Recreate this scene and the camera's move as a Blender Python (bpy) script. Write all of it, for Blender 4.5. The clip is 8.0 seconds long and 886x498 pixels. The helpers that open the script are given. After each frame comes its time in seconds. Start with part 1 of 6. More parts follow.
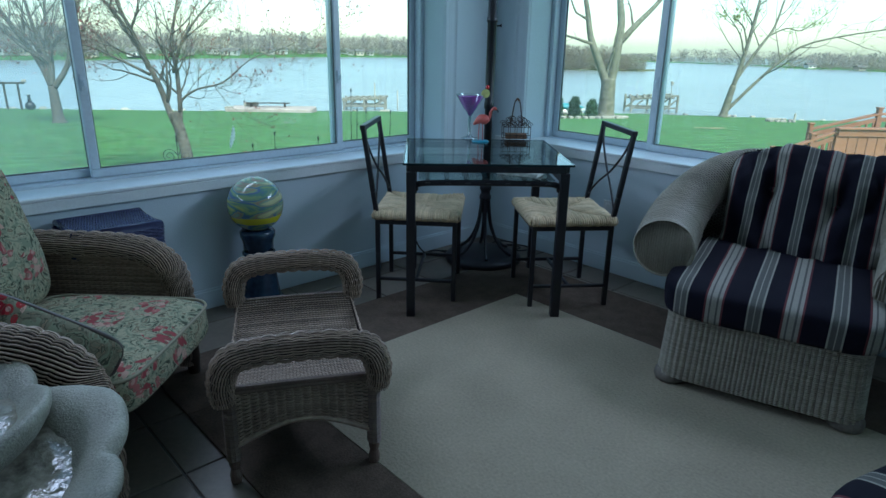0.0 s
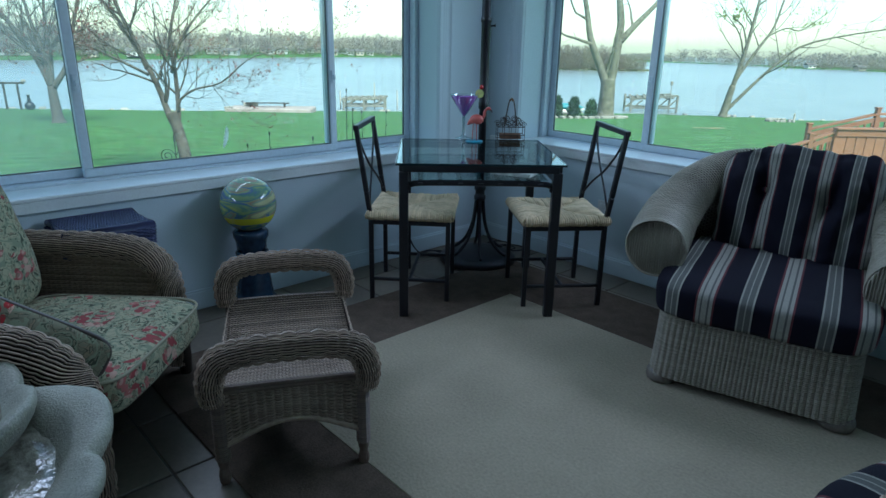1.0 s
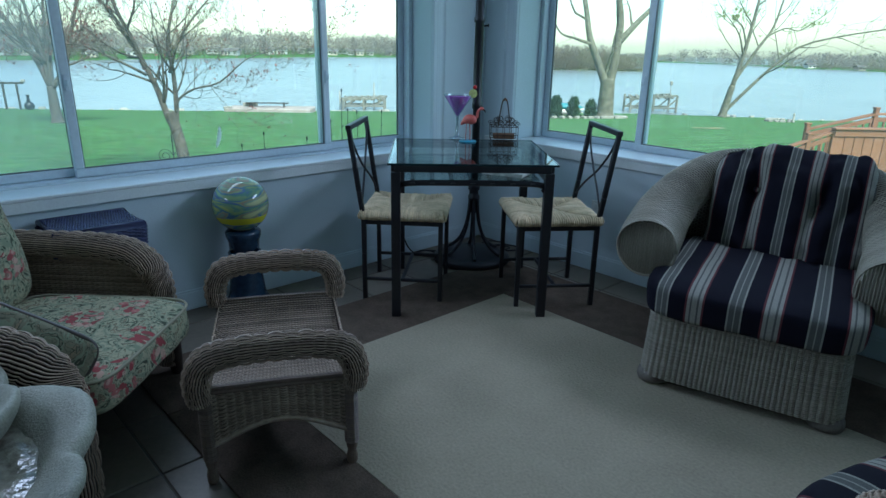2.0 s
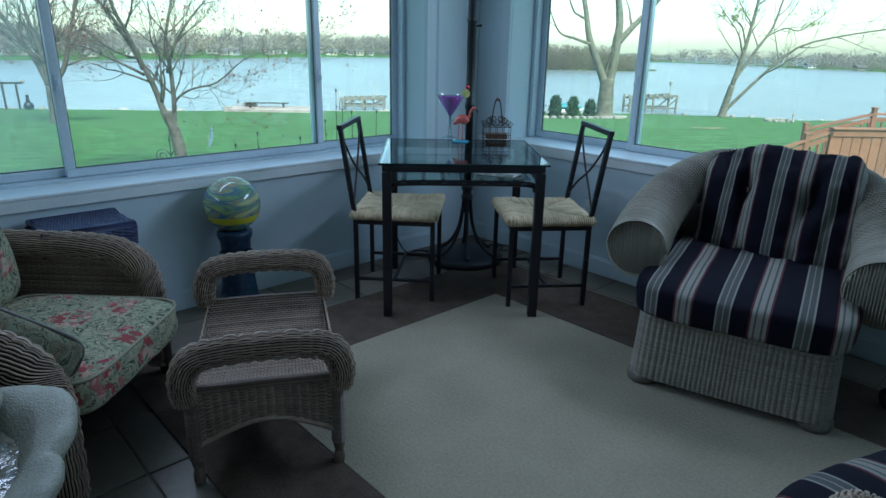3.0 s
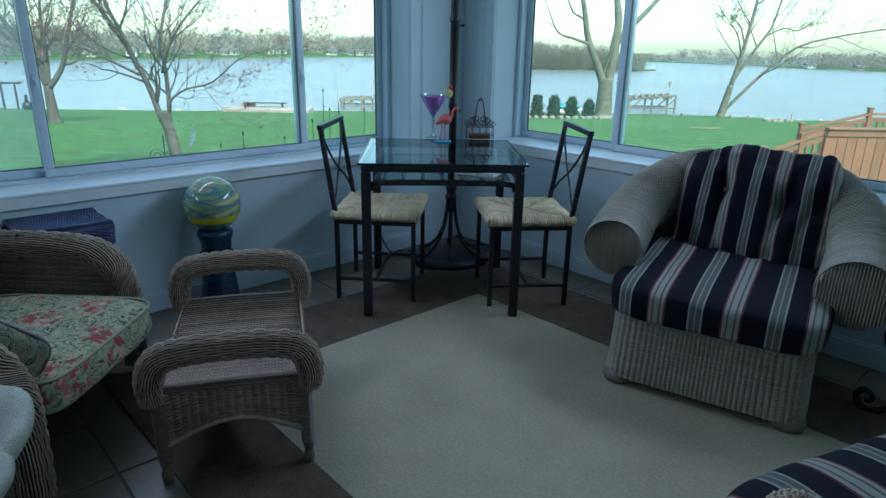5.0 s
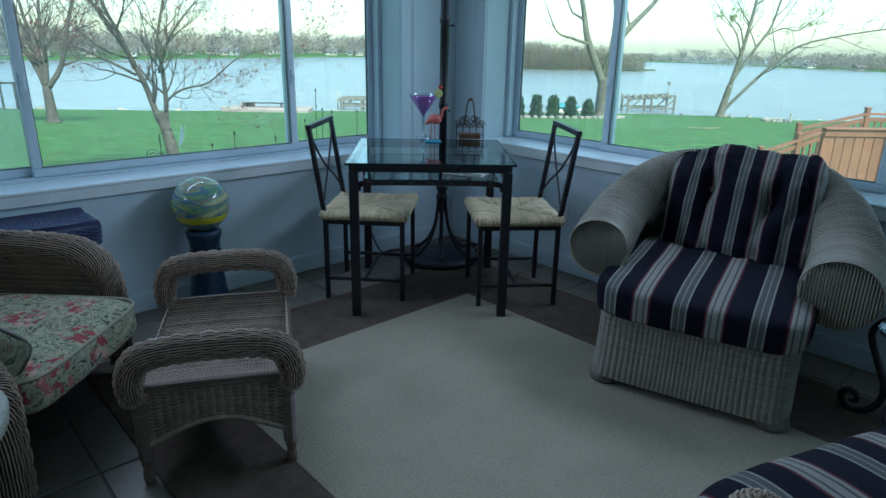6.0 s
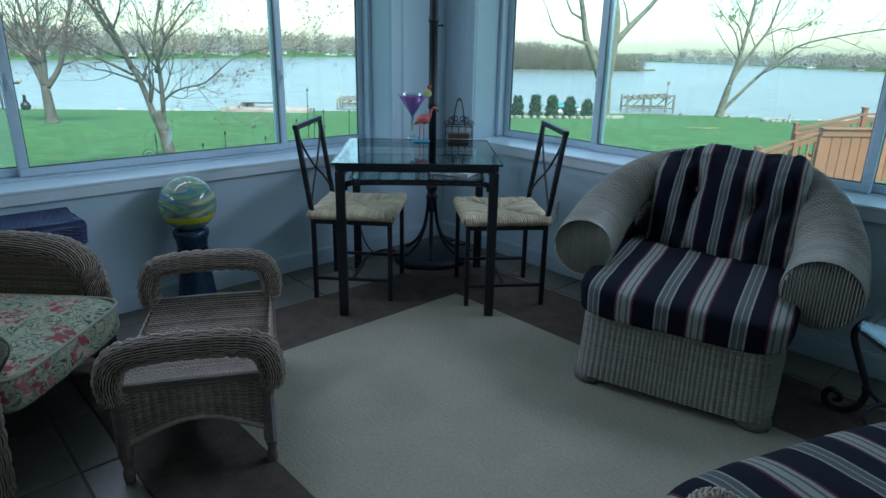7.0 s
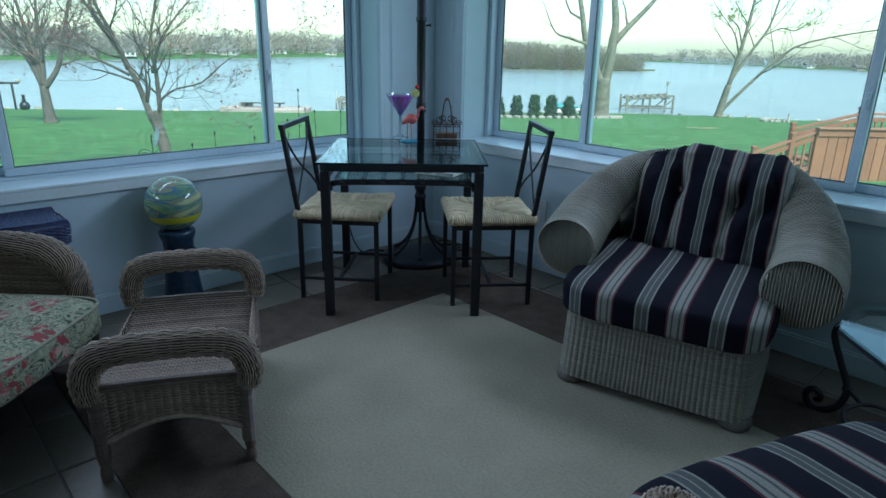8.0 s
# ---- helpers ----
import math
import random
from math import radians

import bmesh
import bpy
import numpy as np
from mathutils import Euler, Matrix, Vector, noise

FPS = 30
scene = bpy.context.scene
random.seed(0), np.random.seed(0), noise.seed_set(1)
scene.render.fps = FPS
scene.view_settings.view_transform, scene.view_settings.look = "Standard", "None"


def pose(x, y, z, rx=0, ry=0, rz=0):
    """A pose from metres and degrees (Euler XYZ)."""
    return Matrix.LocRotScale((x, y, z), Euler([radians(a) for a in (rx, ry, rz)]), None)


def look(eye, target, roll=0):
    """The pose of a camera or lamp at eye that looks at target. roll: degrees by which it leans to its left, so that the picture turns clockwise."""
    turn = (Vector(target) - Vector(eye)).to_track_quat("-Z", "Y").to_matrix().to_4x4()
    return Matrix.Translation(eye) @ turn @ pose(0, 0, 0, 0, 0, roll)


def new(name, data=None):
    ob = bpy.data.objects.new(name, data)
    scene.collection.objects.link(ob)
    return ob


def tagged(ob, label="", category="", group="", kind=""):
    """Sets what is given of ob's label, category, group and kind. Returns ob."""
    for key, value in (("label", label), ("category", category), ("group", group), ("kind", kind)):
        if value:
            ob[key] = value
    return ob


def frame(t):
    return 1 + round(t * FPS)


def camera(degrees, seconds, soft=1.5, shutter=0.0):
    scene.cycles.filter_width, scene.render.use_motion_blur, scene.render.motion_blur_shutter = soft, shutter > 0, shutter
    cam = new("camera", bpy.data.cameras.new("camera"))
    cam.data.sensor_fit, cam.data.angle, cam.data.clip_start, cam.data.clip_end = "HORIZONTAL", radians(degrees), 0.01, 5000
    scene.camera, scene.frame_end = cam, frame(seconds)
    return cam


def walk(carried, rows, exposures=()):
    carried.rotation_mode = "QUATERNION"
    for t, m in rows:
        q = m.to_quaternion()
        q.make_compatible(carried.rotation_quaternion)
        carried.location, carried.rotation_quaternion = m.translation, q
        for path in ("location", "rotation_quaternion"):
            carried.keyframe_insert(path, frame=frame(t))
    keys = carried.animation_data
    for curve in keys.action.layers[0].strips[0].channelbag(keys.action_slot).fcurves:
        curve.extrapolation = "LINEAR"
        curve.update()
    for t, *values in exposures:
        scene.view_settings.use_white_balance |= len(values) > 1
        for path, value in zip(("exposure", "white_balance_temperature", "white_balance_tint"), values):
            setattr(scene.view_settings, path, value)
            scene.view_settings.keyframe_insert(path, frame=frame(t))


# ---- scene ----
cam = camera(70.6, 8.0)
EYES = [
    (0.0, -0.0154, 0.1004, 1.2456), (0.5, -0.0049, 0.1121, 1.2460), (1.0, 0.0063, 0.1244, 1.2463),
    (1.5, 0.0181, 0.1373, 1.2466), (2.0, 0.0305, 0.1509, 1.2469), (2.5, 0.0437, 0.1651, 1.2473),
    (3.0, 0.0576, 0.1801, 1.2476), (3.5, 0.0724, 0.1959, 1.2479), (4.0, 0.0880, 0.2125, 1.2483),
    (4.5, 0.1044, 0.2299, 1.2486), (5.0, 0.1219, 0.2482, 1.2489), (5.5, 0.1403, 0.2675, 1.2492),
    (6.0, 0.1598, 0.2878, 1.2496), (6.5, 0.1803, 0.3090, 1.2499), (7.0, 0.2019, 0.3314, 1.2502),
    (7.5, 0.2248, 0.3548, 1.2506), (8.0, 0.2488, 0.3794, 1.2509),
]
VIEW = Vector((-0.69718, 0.64583, -0.31118))
walk(cam, [(t, look((x, y, z), Vector((x, y, z)) + VIEW, 1.07)) for t, x, y, z in EYES],
     exposures=[(0.0, 1.38, 5950, 2), (8.0, 1.38, 5950, 2)])

# ---- world, sun and window light ----
world = bpy.data.worlds.new("sky")
scene.world = world
world.use_nodes = True
wn = world.node_tree.nodes
sky = wn.new("ShaderNodeTexSky")
sky.sky_type, sky.sun_disc = "NISHITA", False
sky.sun_elevation, sky.sun_rotation = radians(50), radians(104)
sky.dust_density, sky.ozone_density = 1.0, 1.0
world.node_tree.links.new(sky.outputs[0], wn["Background"].inputs[0])
wn["Background"].inputs[1].default_value = 0.137
sun = new("sun", bpy.data.lights.new("sun", "SUN"))
sun.data.energy, sun.data.angle, sun.data.color = 3.5, radians(12), (1.0, 0.95, 0.87)
sun.matrix_world = look((8, -2, 10), (0, 0, 0))


def window_light(name, m, w, h, power):
    lamp = new(name, bpy.data.lights.new(name, "AREA"))
    lamp.data.shape, lamp.data.size, lamp.data.size_y = "RECTANGLE", w, h
    lamp.data.energy, lamp.data.color = power, (0.66, 0.74, 1.0)
    lamp.data.spread = radians(138)
    lamp.matrix_world = m


# area lamps added high in the openings as sky light; last two at unseen windows
window_light("west_window_light", look((-2.99, 0.9, 1.92), (0.0, 1.3, 0.8)), 2.0, 0.26, 7.6)
window_light("north_window_light", look((-0.85, 3.30, 1.92), (-1.8, 0.4, 0.7)), 1.5, 0.26, 6.2)
window_light("north_window_light", look((1.9, 3.30, 1.92), (-2.4, 0.8, 1.5)), 2.0, 0.26, 1.4)
window_light("west_window_light", look((-2.99, -1.4, 1.92), (-0.6, 2.2, 0.2)), 2.2, 0.26, 5)


# ---- materials ----
def mat(name, base=(0.5, 0.5, 0.5), rough=0.5, metal=0.0, vary=0.12, scale=12.0, fine=90.0, bump=0.0, island=0.0, obj_random=0.0, coord="Object"):
    """Principled surface with two scales of tone variation and fine relief."""
    m = bpy.data.materials.new(name)
    m.use_nodes = True
    nt = m.node_tree
    N, L = nt.nodes, nt.links
    b = N["Principled BSDF"]
    b.inputs["Roughness"].default_value, b.inputs["Metallic"].default_value = rough, metal
    b.inputs["Specular IOR Level"].default_value = 0.5 if rough < 0.8 else 0.15
    tc = N.new("ShaderNodeTexCoord")
    n1, n2 = N.new("ShaderNodeTexNoise"), N.new("ShaderNodeTexNoise")
    n1.inputs["Scale"].default_value, n2.inputs["Scale"].default_value = scale, fine
    n1.inputs["Detail"].default_value, n2.inputs["Detail"].default_value = 4, 3
    for n in (n1, n2):
        L.new(tc.outputs[coord], n.inputs["Vector"])
    add = N.new("ShaderNodeMath")
    L.new(n1.outputs["Fac"], add.inputs[0])
    L.new(n2.outputs["Fac"], add.inputs[1])
    last = add.outputs[0]
    for kind, amount in (("Random Per Island", island), ("Random", obj_random)):
        if amount:
            src = N.new("ShaderNodeNewGeometry" if kind == "Random Per Island" else "ShaderNodeObjectInfo")
            mul = N.new("ShaderNodeMath")
            mul.operation = "MULTIPLY_ADD"
            mul.inputs[1].default_value = amount
            L.new(src.outputs[kind], mul.inputs[0])
            L.new(last, mul.inputs[2])
            last = mul.outputs[0]
    rng = N.new("ShaderNodeMapRange")
    rng.inputs[1].default_value, rng.inputs[2].default_value = 0.6, 1.4 + island + obj_random
    rng.inputs[3].default_value, rng.inputs[4].default_value = 1 - 2 * vary, 1 + 2 * vary
    L.new(last, rng.inputs[0])
    mix = N.new("ShaderNodeVectorMath")
    mix.operation = "SCALE"
    mix.inputs[0].default_value = base
    L.new(rng.outputs[0], mix.inputs["Scale"])
    L.new(mix.outputs[0], b.inputs["Base Color"])
    if bump:
        bp = N.new("ShaderNodeBump")
        bp.inputs["Strength"].default_value, bp.inputs["Distance"].default_value = bump, 0.004
        L.new(n2.outputs["Fac"], bp.inputs["Height"])
        L.new(bp.outputs[0], b.inputs["Normal"])
    return m


def leafy(m, share=0.5):
    """Lets part of the light through, as thin leaves and twigs do."""
    nt = m.node_tree
    p, o = nt.nodes["Principled BSDF"], nt.nodes["Material Output"]
    t, mx = nt.nodes.new("ShaderNodeBsdfTranslucent"), nt.nodes.new("ShaderNodeMixShader")
    nt.links.new(p.inputs["Base Color"].links[0].from_socket, t.inputs[0])
    mx.inputs[0].default_value = share
    nt.links.new(p.outputs[0], mx.inputs[1])
    nt.links.new(t.outputs[0], mx.inputs[2])
    nt.links.new(mx.outputs[0], o.inputs[0])
    return m


def ramp_node(nt, stops, interp="CONSTANT"):
    r = nt.nodes.new("ShaderNodeValToRGB")
    r.color_ramp.interpolation = interp
    els = r.color_ramp.elements
    els[0].position, els[0].color = stops[0][0], (*stops[0][1], 1)
    els[1].position, els[1].color = stops[1][0], (*stops[1][1], 1)
    for p, c in stops[2:]:
        e = els.new(p)
        e.color = (*c, 1)
    return r


def math_node(nt, op, a, b=None, c=None):
    n = nt.nodes.new("ShaderNodeMath")
    n.operation = op
    for i, v in enumerate((a, b, c)):
        if v is None:
            continue
        if isinstance(v, (int, float)):
            n.inputs[i].default_value = v
        else:
            nt.links.new(v, n.inputs[i])
    return n.outputs[0]


def striped_fabric(name, axis, period, phase=0.1):
    """Navy canvas with groups of grey, white and red stripes across the axis."""
    m = mat(name, (0.02, 0.02, 0.04), 0.9, vary=0.1, scale=18, fine=700, bump=0.35)
    nt = m.node_tree
    tc = nt.nodes.new("ShaderNodeTexCoord")
    sp = nt.nodes.new("ShaderNodeSeparateXYZ")
    nt.links.new(tc.outputs["Object"], sp.inputs[0])
    u = math_node(nt, "FRACT", math_node(nt, "MULTIPLY_ADD", sp.outputs[axis], 1 / period, 50 + phase))
    navy, white, grey, red = (0.005, 0.005, 0.012), (0.24, 0.235, 0.21), (0.085, 0.09, 0.085), (0.09, 0.028, 0.033)
    r = ramp_node(nt, [(0.0, navy), (0.10, white), (0.125, grey), (0.19, white), (0.205, grey), (0.27, white), (0.295, navy),
                       (0.53, red), (0.556, white), (0.60, grey), (0.625, white), (0.695, grey), (0.72, white), (0.764, red), (0.79, navy)])
    nt.links.new(u, r.inputs[0])
    n = nt.nodes.new("ShaderNodeTexNoise")
    n.inputs["Scale"].default_value = 260
    nt.links.new(tc.outputs["Object"], n.inputs["Vector"])
    mul = nt.nodes.new("ShaderNodeVectorMath")
    mul.operation = "SCALE"
    nt.links.new(r.outputs[0], mul.inputs[0])
    nt.links.new(math_node(nt, "MULTIPLY_ADD", n.outputs["Fac"], 0.8, 0.6), mul.inputs["Scale"])
    b = nt.nodes["Principled BSDF"]
    nt.links.new(mul.outputs[0], b.inputs["Base Color"])
    return m


def floral_fabric(name, ground=(0.31, 0.305, 0.205), rose=(0.34, 0.125, 0.115), heart=(0.25, 0.055, 0.06), bloom=0.34):
    """Sage canvas with scrolling dark leaves, pale veins and clusters of rose petals."""
    m = mat(name, (0.3, 0.3, 0.22), 0.9, vary=0.1, scale=14, fine=600, bump=0.3)
    nt = m.node_tree
    N, L = nt.nodes, nt.links
    tc = N.new("ShaderNodeTexCoord")
    warp = N.new("ShaderNodeTexNoise")
    warp.inputs["Scale"].default_value, warp.inputs["Detail"].default_value = 9, 1
    L.new(tc.outputs["Object"], warp.inputs["Vector"])
    off = N.new("ShaderNodeVectorMath")
    off.operation = "MULTIPLY_ADD"
    off.inputs[1].default_value = (0.09, 0.09, 0.09)
    L.new(warp.outputs["Color"], off.inputs[0])
    L.new(tc.outputs["Object"], off.inputs[2])

    def layer(prev, fac, colour):
        mx = N.new("ShaderNodeMix")
        mx.data_type = "RGBA"
        mx.inputs[7].default_value = (*colour, 1)
        L.new(fac, mx.inputs[0])
        if isinstance(prev, tuple):
            mx.inputs[6].default_value = (*prev, 1)
        else:
            L.new(prev, mx.inputs[6])
        return mx.outputs[2]

    def vor(scale, rnd=1.0, src=None, feature="F1"):
        v = N.new("ShaderNodeTexVoronoi")
        v.feature = feature
        v.inputs["Scale"].default_value, v.inputs["Randomness"].default_value = scale, rnd
        L.new(src if src else off.outputs[0], v.inputs["Vector"])
        return v

    leaf = N.new("ShaderNodeTexNoise")
    leaf.inputs["Scale"].default_value, leaf.inputs["Detail"].default_value, leaf.inputs["Distortion"].default_value = 15, 1.8, 2.4
    L.new(tc.outputs["Object"], leaf.inputs["Vector"])
    band = lambda lo, hi: math_node(nt, "MULTIPLY", math_node(nt, "GREATER_THAN", leaf.outputs["Fac"], lo), math_node(nt, "LESS_THAN", leaf.outputs["Fac"], hi))
    col = layer(ground, band(0.40, 0.475), (0.19, 0.22, 0.15))
    col = layer(col, band(0.345, 0.40), (0.055, 0.065, 0.045))
    col = layer(col, band(0.60, 0.63), (0.06, 0.07, 0.05))
    col = layer(col, band(0.63, 0.69), (0.22, 0.18, 0.12))
    big = vor(4.6, 0.8)
    petals = vor(33, 1.0)
    inside = math_node(nt, "LESS_THAN", big.outputs["Distance"], bloom)
    petal = math_node(nt, "LESS_THAN", petals.outputs["Distance"], 0.52)
    both = math_node(nt, "MULTIPLY", inside, petal)
    col = layer(col, both, rose)
    core = math_node(nt, "MULTIPLY", both, math_node(nt, "LESS_THAN", petals.outputs["Distance"], 0.27))
    col = layer(col, core, (0.43, 0.25, 0.21))
    deep = math_node(nt, "MULTIPLY", both, math_node(nt, "LESS_THAN", big.outputs["Distance"], 0.2))
    col = layer(col, deep, heart)
    # single petals in a darker or paler dye, and fine vein lines over the ground
    tone = N.new("ShaderNodeSeparateColor")
    L.new(petals.outputs["Color"], tone.inputs[0])
    col = layer(col, math_node(nt, "MULTIPLY", both, math_node(nt, "GREATER_THAN", tone.outputs[0], 0.66)), heart)
    col = layer(col, math_node(nt, "MULTIPLY", both, math_node(nt, "LESS_THAN", tone.outputs[0], 0.22)), (0.44, 0.29, 0.23))
    vein = vor(46, 1.0, None, "DISTANCE_TO_EDGE")
    lines = math_node(nt, "MULTIPLY", math_node(nt, "LESS_THAN", vein.outputs["Distance"], 0.05), math_node(nt, "GREATER_THAN", leaf.outputs["Fac"], 0.50))
    col = layer(col, math_node(nt, "MULTIPLY", lines, 0.55), (0.08, 0.085, 0.055))
    L.new(col, N["Principled BSDF"].inputs["Base Color"])
    return m


def glass(name, tint=(0.9, 0.97, 0.95), rough=0.0, sheen=0.04, veil=0.0):
    """A pane: clear, with a mirror sheen that grows at a slant."""
    m = bpy.data.materials.new(name)
    m.use_nodes = True
    nt = m.node_tree
    nt.nodes.clear()
    o, mx = nt.nodes.new("ShaderNodeOutputMaterial"), nt.nodes.new("ShaderNodeMixShader")
    tr, gl, fr = nt.nodes.new("ShaderNodeBsdfTransparent"), nt.nodes.new("ShaderNodeBsdfGlossy"), nt.nodes.new("ShaderNodeLayerWeight")
    tr.inputs[0].default_value, gl.inputs["Roughness"].default_value = (*tint, 1), rough
    slant = math_node(nt, "POWER", fr.outputs["Facing"], 5.0)
    fr.inputs["Blend"].default_value = 0.5
    nt.links.new(math_node(nt, "MULTIPLY_ADD", slant, 0.95, sheen), mx.inputs[0])
    clear = tr.outputs[0]
    # milky film mixed in to put a haze over the view outside
    if veil:
        film, dm = nt.nodes.new("ShaderNodeBsdfTranslucent"), nt.nodes.new("ShaderNodeMixShader")
        film.inputs[0].default_value = (0.86, 0.93, 0.84, 1)
        tc, n = nt.nodes.new("ShaderNodeTexCoord"), nt.nodes.new("ShaderNodeTexNoise")
        n.inputs["Scale"].default_value, n.inputs["Detail"].default_value = 3.0, 5
        nt.links.new(tc.outputs["Object"], n.inputs["Vector"])
        nt.links.new(math_node(nt, "MULTIPLY_ADD", n.outputs["Fac"], veil, veil * 0.5), dm.inputs[0])
        nt.links.new(clear, dm.inputs[1])
        nt.links.new(film.outputs[0], dm.inputs[2])
        clear = dm.outputs[0]
    nt.links.new(clear, mx.inputs[1])
    nt.links.new(gl.outputs[0], mx.inputs[2])
    nt.links.new(mx.outputs[0], o.inputs[0])
    return m


WALL = mat("painted_wall", (0.55, 0.645, 0.70), 0.7, vary=0.05, scale=1.5, fine=180, bump=0.12)
WHITE = mat("white_paint", (0.74, 0.79, 0.80), 0.28, vary=0.04, scale=4, fine=120, bump=0.05)
VINYL = mat("window_vinyl", (0.58, 0.68, 0.76), 0.35, vary=0.05, scale=3, fine=60)
CEIL = mat("ceiling_paint", (0.72, 0.75, 0.76), 0.8, vary=0.04, scale=2, fine=150, bump=0.1)
GASKET = mat("dark_gasket", (0.10, 0.12, 0.13), 0.6)
TILE = mat("floor_tile", (0.155, 0.135, 0.108), 0.45, vary=0.16, scale=5, fine=60, bump=0.12, obj_random=0.5)
GROUT = mat("grout", (0.15, 0.15, 0.14), 0.9, vary=0.1, scale=8)
RUG_L = mat("rug_pale_pile", (0.305, 0.272, 0.203), 0.95, vary=0.12, scale=2.6, fine=95, bump=0.9)
RUG_D = mat("rug_brown_pile", (0.095, 0.072, 0.055), 0.95, vary=0.2, scale=14, fine=160, bump=0.6)
IRON = mat("black_iron", (0.016, 0.017, 0.022), 0.42, 0.2, vary=0.2, scale=10, fine=150, bump=0.15)
RUSH = mat("woven_rush", (0.66, 0.54, 0.36), 0.8, vary=0.18, scale=22, fine=160, bump=0.35, island=0.4)
WICKER_G = mat("grey_brown_wicker", (0.35, 0.265, 0.20), 0.36, vary=0.34, scale=16, fine=90, bump=0.3, island=0.8)
# same wicker with shade put into its colour, for ottoman legs and end rails
WICKER_L = mat("shaded_wrapped_cane", (0.15, 0.105, 0.08), 0.5, vary=0.25, scale=9, fine=130, bump=0.25, island=0.5)
# near-black backing paints the shade in the gaps of the grey-brown weave
BROWN_GAP_SHADE = mat("brown_weave_gap_shade", (0.024, 0.019, 0.015), 0.9, vary=0.15, scale=20)
# dark backing under the pale weave, coloured as the shade between its rows
PALE_WEAVE_GAP_SHADE = mat("pale_weave_gap_shade", (0.034, 0.030, 0.025), 0.8, vary=0.15, scale=20)
WICKER_W = mat("pale_wicker", (0.27, 0.25, 0.20), 0.42, vary=0.18, scale=7, fine=130, bump=0.2, island=0.5)
WICKER_B = mat("navy_wicker", (0.055, 0.065, 0.14), 0.26, vary=0.2, scale=9, fine=130, bump=0.2, island=0.7)
WOOD_D = mat("dark_stained_wood", (0.035, 0.026, 0.02), 0.5, vary=0.2, scale=6, fine=60, bump=0.1)
BUN = mat("washed_wood_foot", (0.125, 0.112, 0.094), 0.6, vary=0.25, scale=9, fine=70, bump=0.15)
STRIPE_X = striped_fabric("striped_canvas", "X", 0.245, 0.345)
STRIPE_BACK = striped_fabric("gathered_striped_canvas", "X", 0.188, 0.2)
FLORAL = floral_fabric("floral_canvas")
# floral canvas with the pillow's shade in its ground colour, and crimson roses
FLORAL_P = floral_fabric("shaded_crimson_floral_canvas", (0.17, 0.165, 0.115), (0.30, 0.03, 0.035), (0.19, 0.012, 0.02), 0.46)
PIPING = mat("sage_piping", (0.26, 0.25, 0.18), 0.9, vary=0.1, scale=20, fine=300, bump=0.2)
PANE = glass("window_glass", (0.92, 0.99, 0.95), veil=0.05)
# stronger haze film for the duller left-hand light
HAZY_PANE = glass("veiled_window_glass", (0.86, 0.94, 0.93), veil=0.13)
TOPGLASS = glass("table_glass", (0.84, 0.94, 0.93), 0.0, 0.12)
TABLE_EDGE = mat("green_glass_edge", (0.012, 0.03, 0.036), 0.15)
CERAMIC = mat("blue_glazed_ceramic", (0.018, 0.04, 0.075), 0.18, vary=0.25, scale=6, fine=40)
STONE = mat("cast_stone", (0.225, 0.23, 0.185), 0.5, vary=0.28, scale=5, fine=220, bump=0.7)
WATERF = mat("fountain_water", (0.20, 0.195, 0.155), 0.04, vary=0.3, scale=22, fine=60, bump=0.7)
PURPLE = mat("purple_drink", (0.42, 0.09, 0.52), 0.15, vary=0.06, scale=20)
LIME = mat("lime_slice", (0.52, 0.56, 0.20), 0.4, vary=0.1, scale=60)
CHERRY = mat("cherry_red", (0.42, 0.02, 0.025), 0.2)
PINK = mat("flamingo_pink", (0.50, 0.10, 0.085), 0.4, vary=0.15, scale=50)
TEALB = mat("teal_base", (0.03, 0.22, 0.32), 0.3)
CLEAR = glass("clear_glass", (0.70, 0.80, 0.83), 0.05, 0.24)
WIRE = mat("rusty_wire", (0.05, 0.035, 0.03), 0.55, 0.4, vary=0.3, scale=40)
CORK = mat("coaster_cork", (0.16, 0.09, 0.055), 0.8, vary=0.2, scale=40)
PAPER = mat("paper_cover", (0.55, 0.60, 0.56), 0.5, vary=0.25, scale=25)
RUBBER = mat("black_cable", (0.015, 0.015, 0.018), 0.5)
PLASTIC = mat("white_plastic", (0.7, 0.72, 0.72), 0.35)


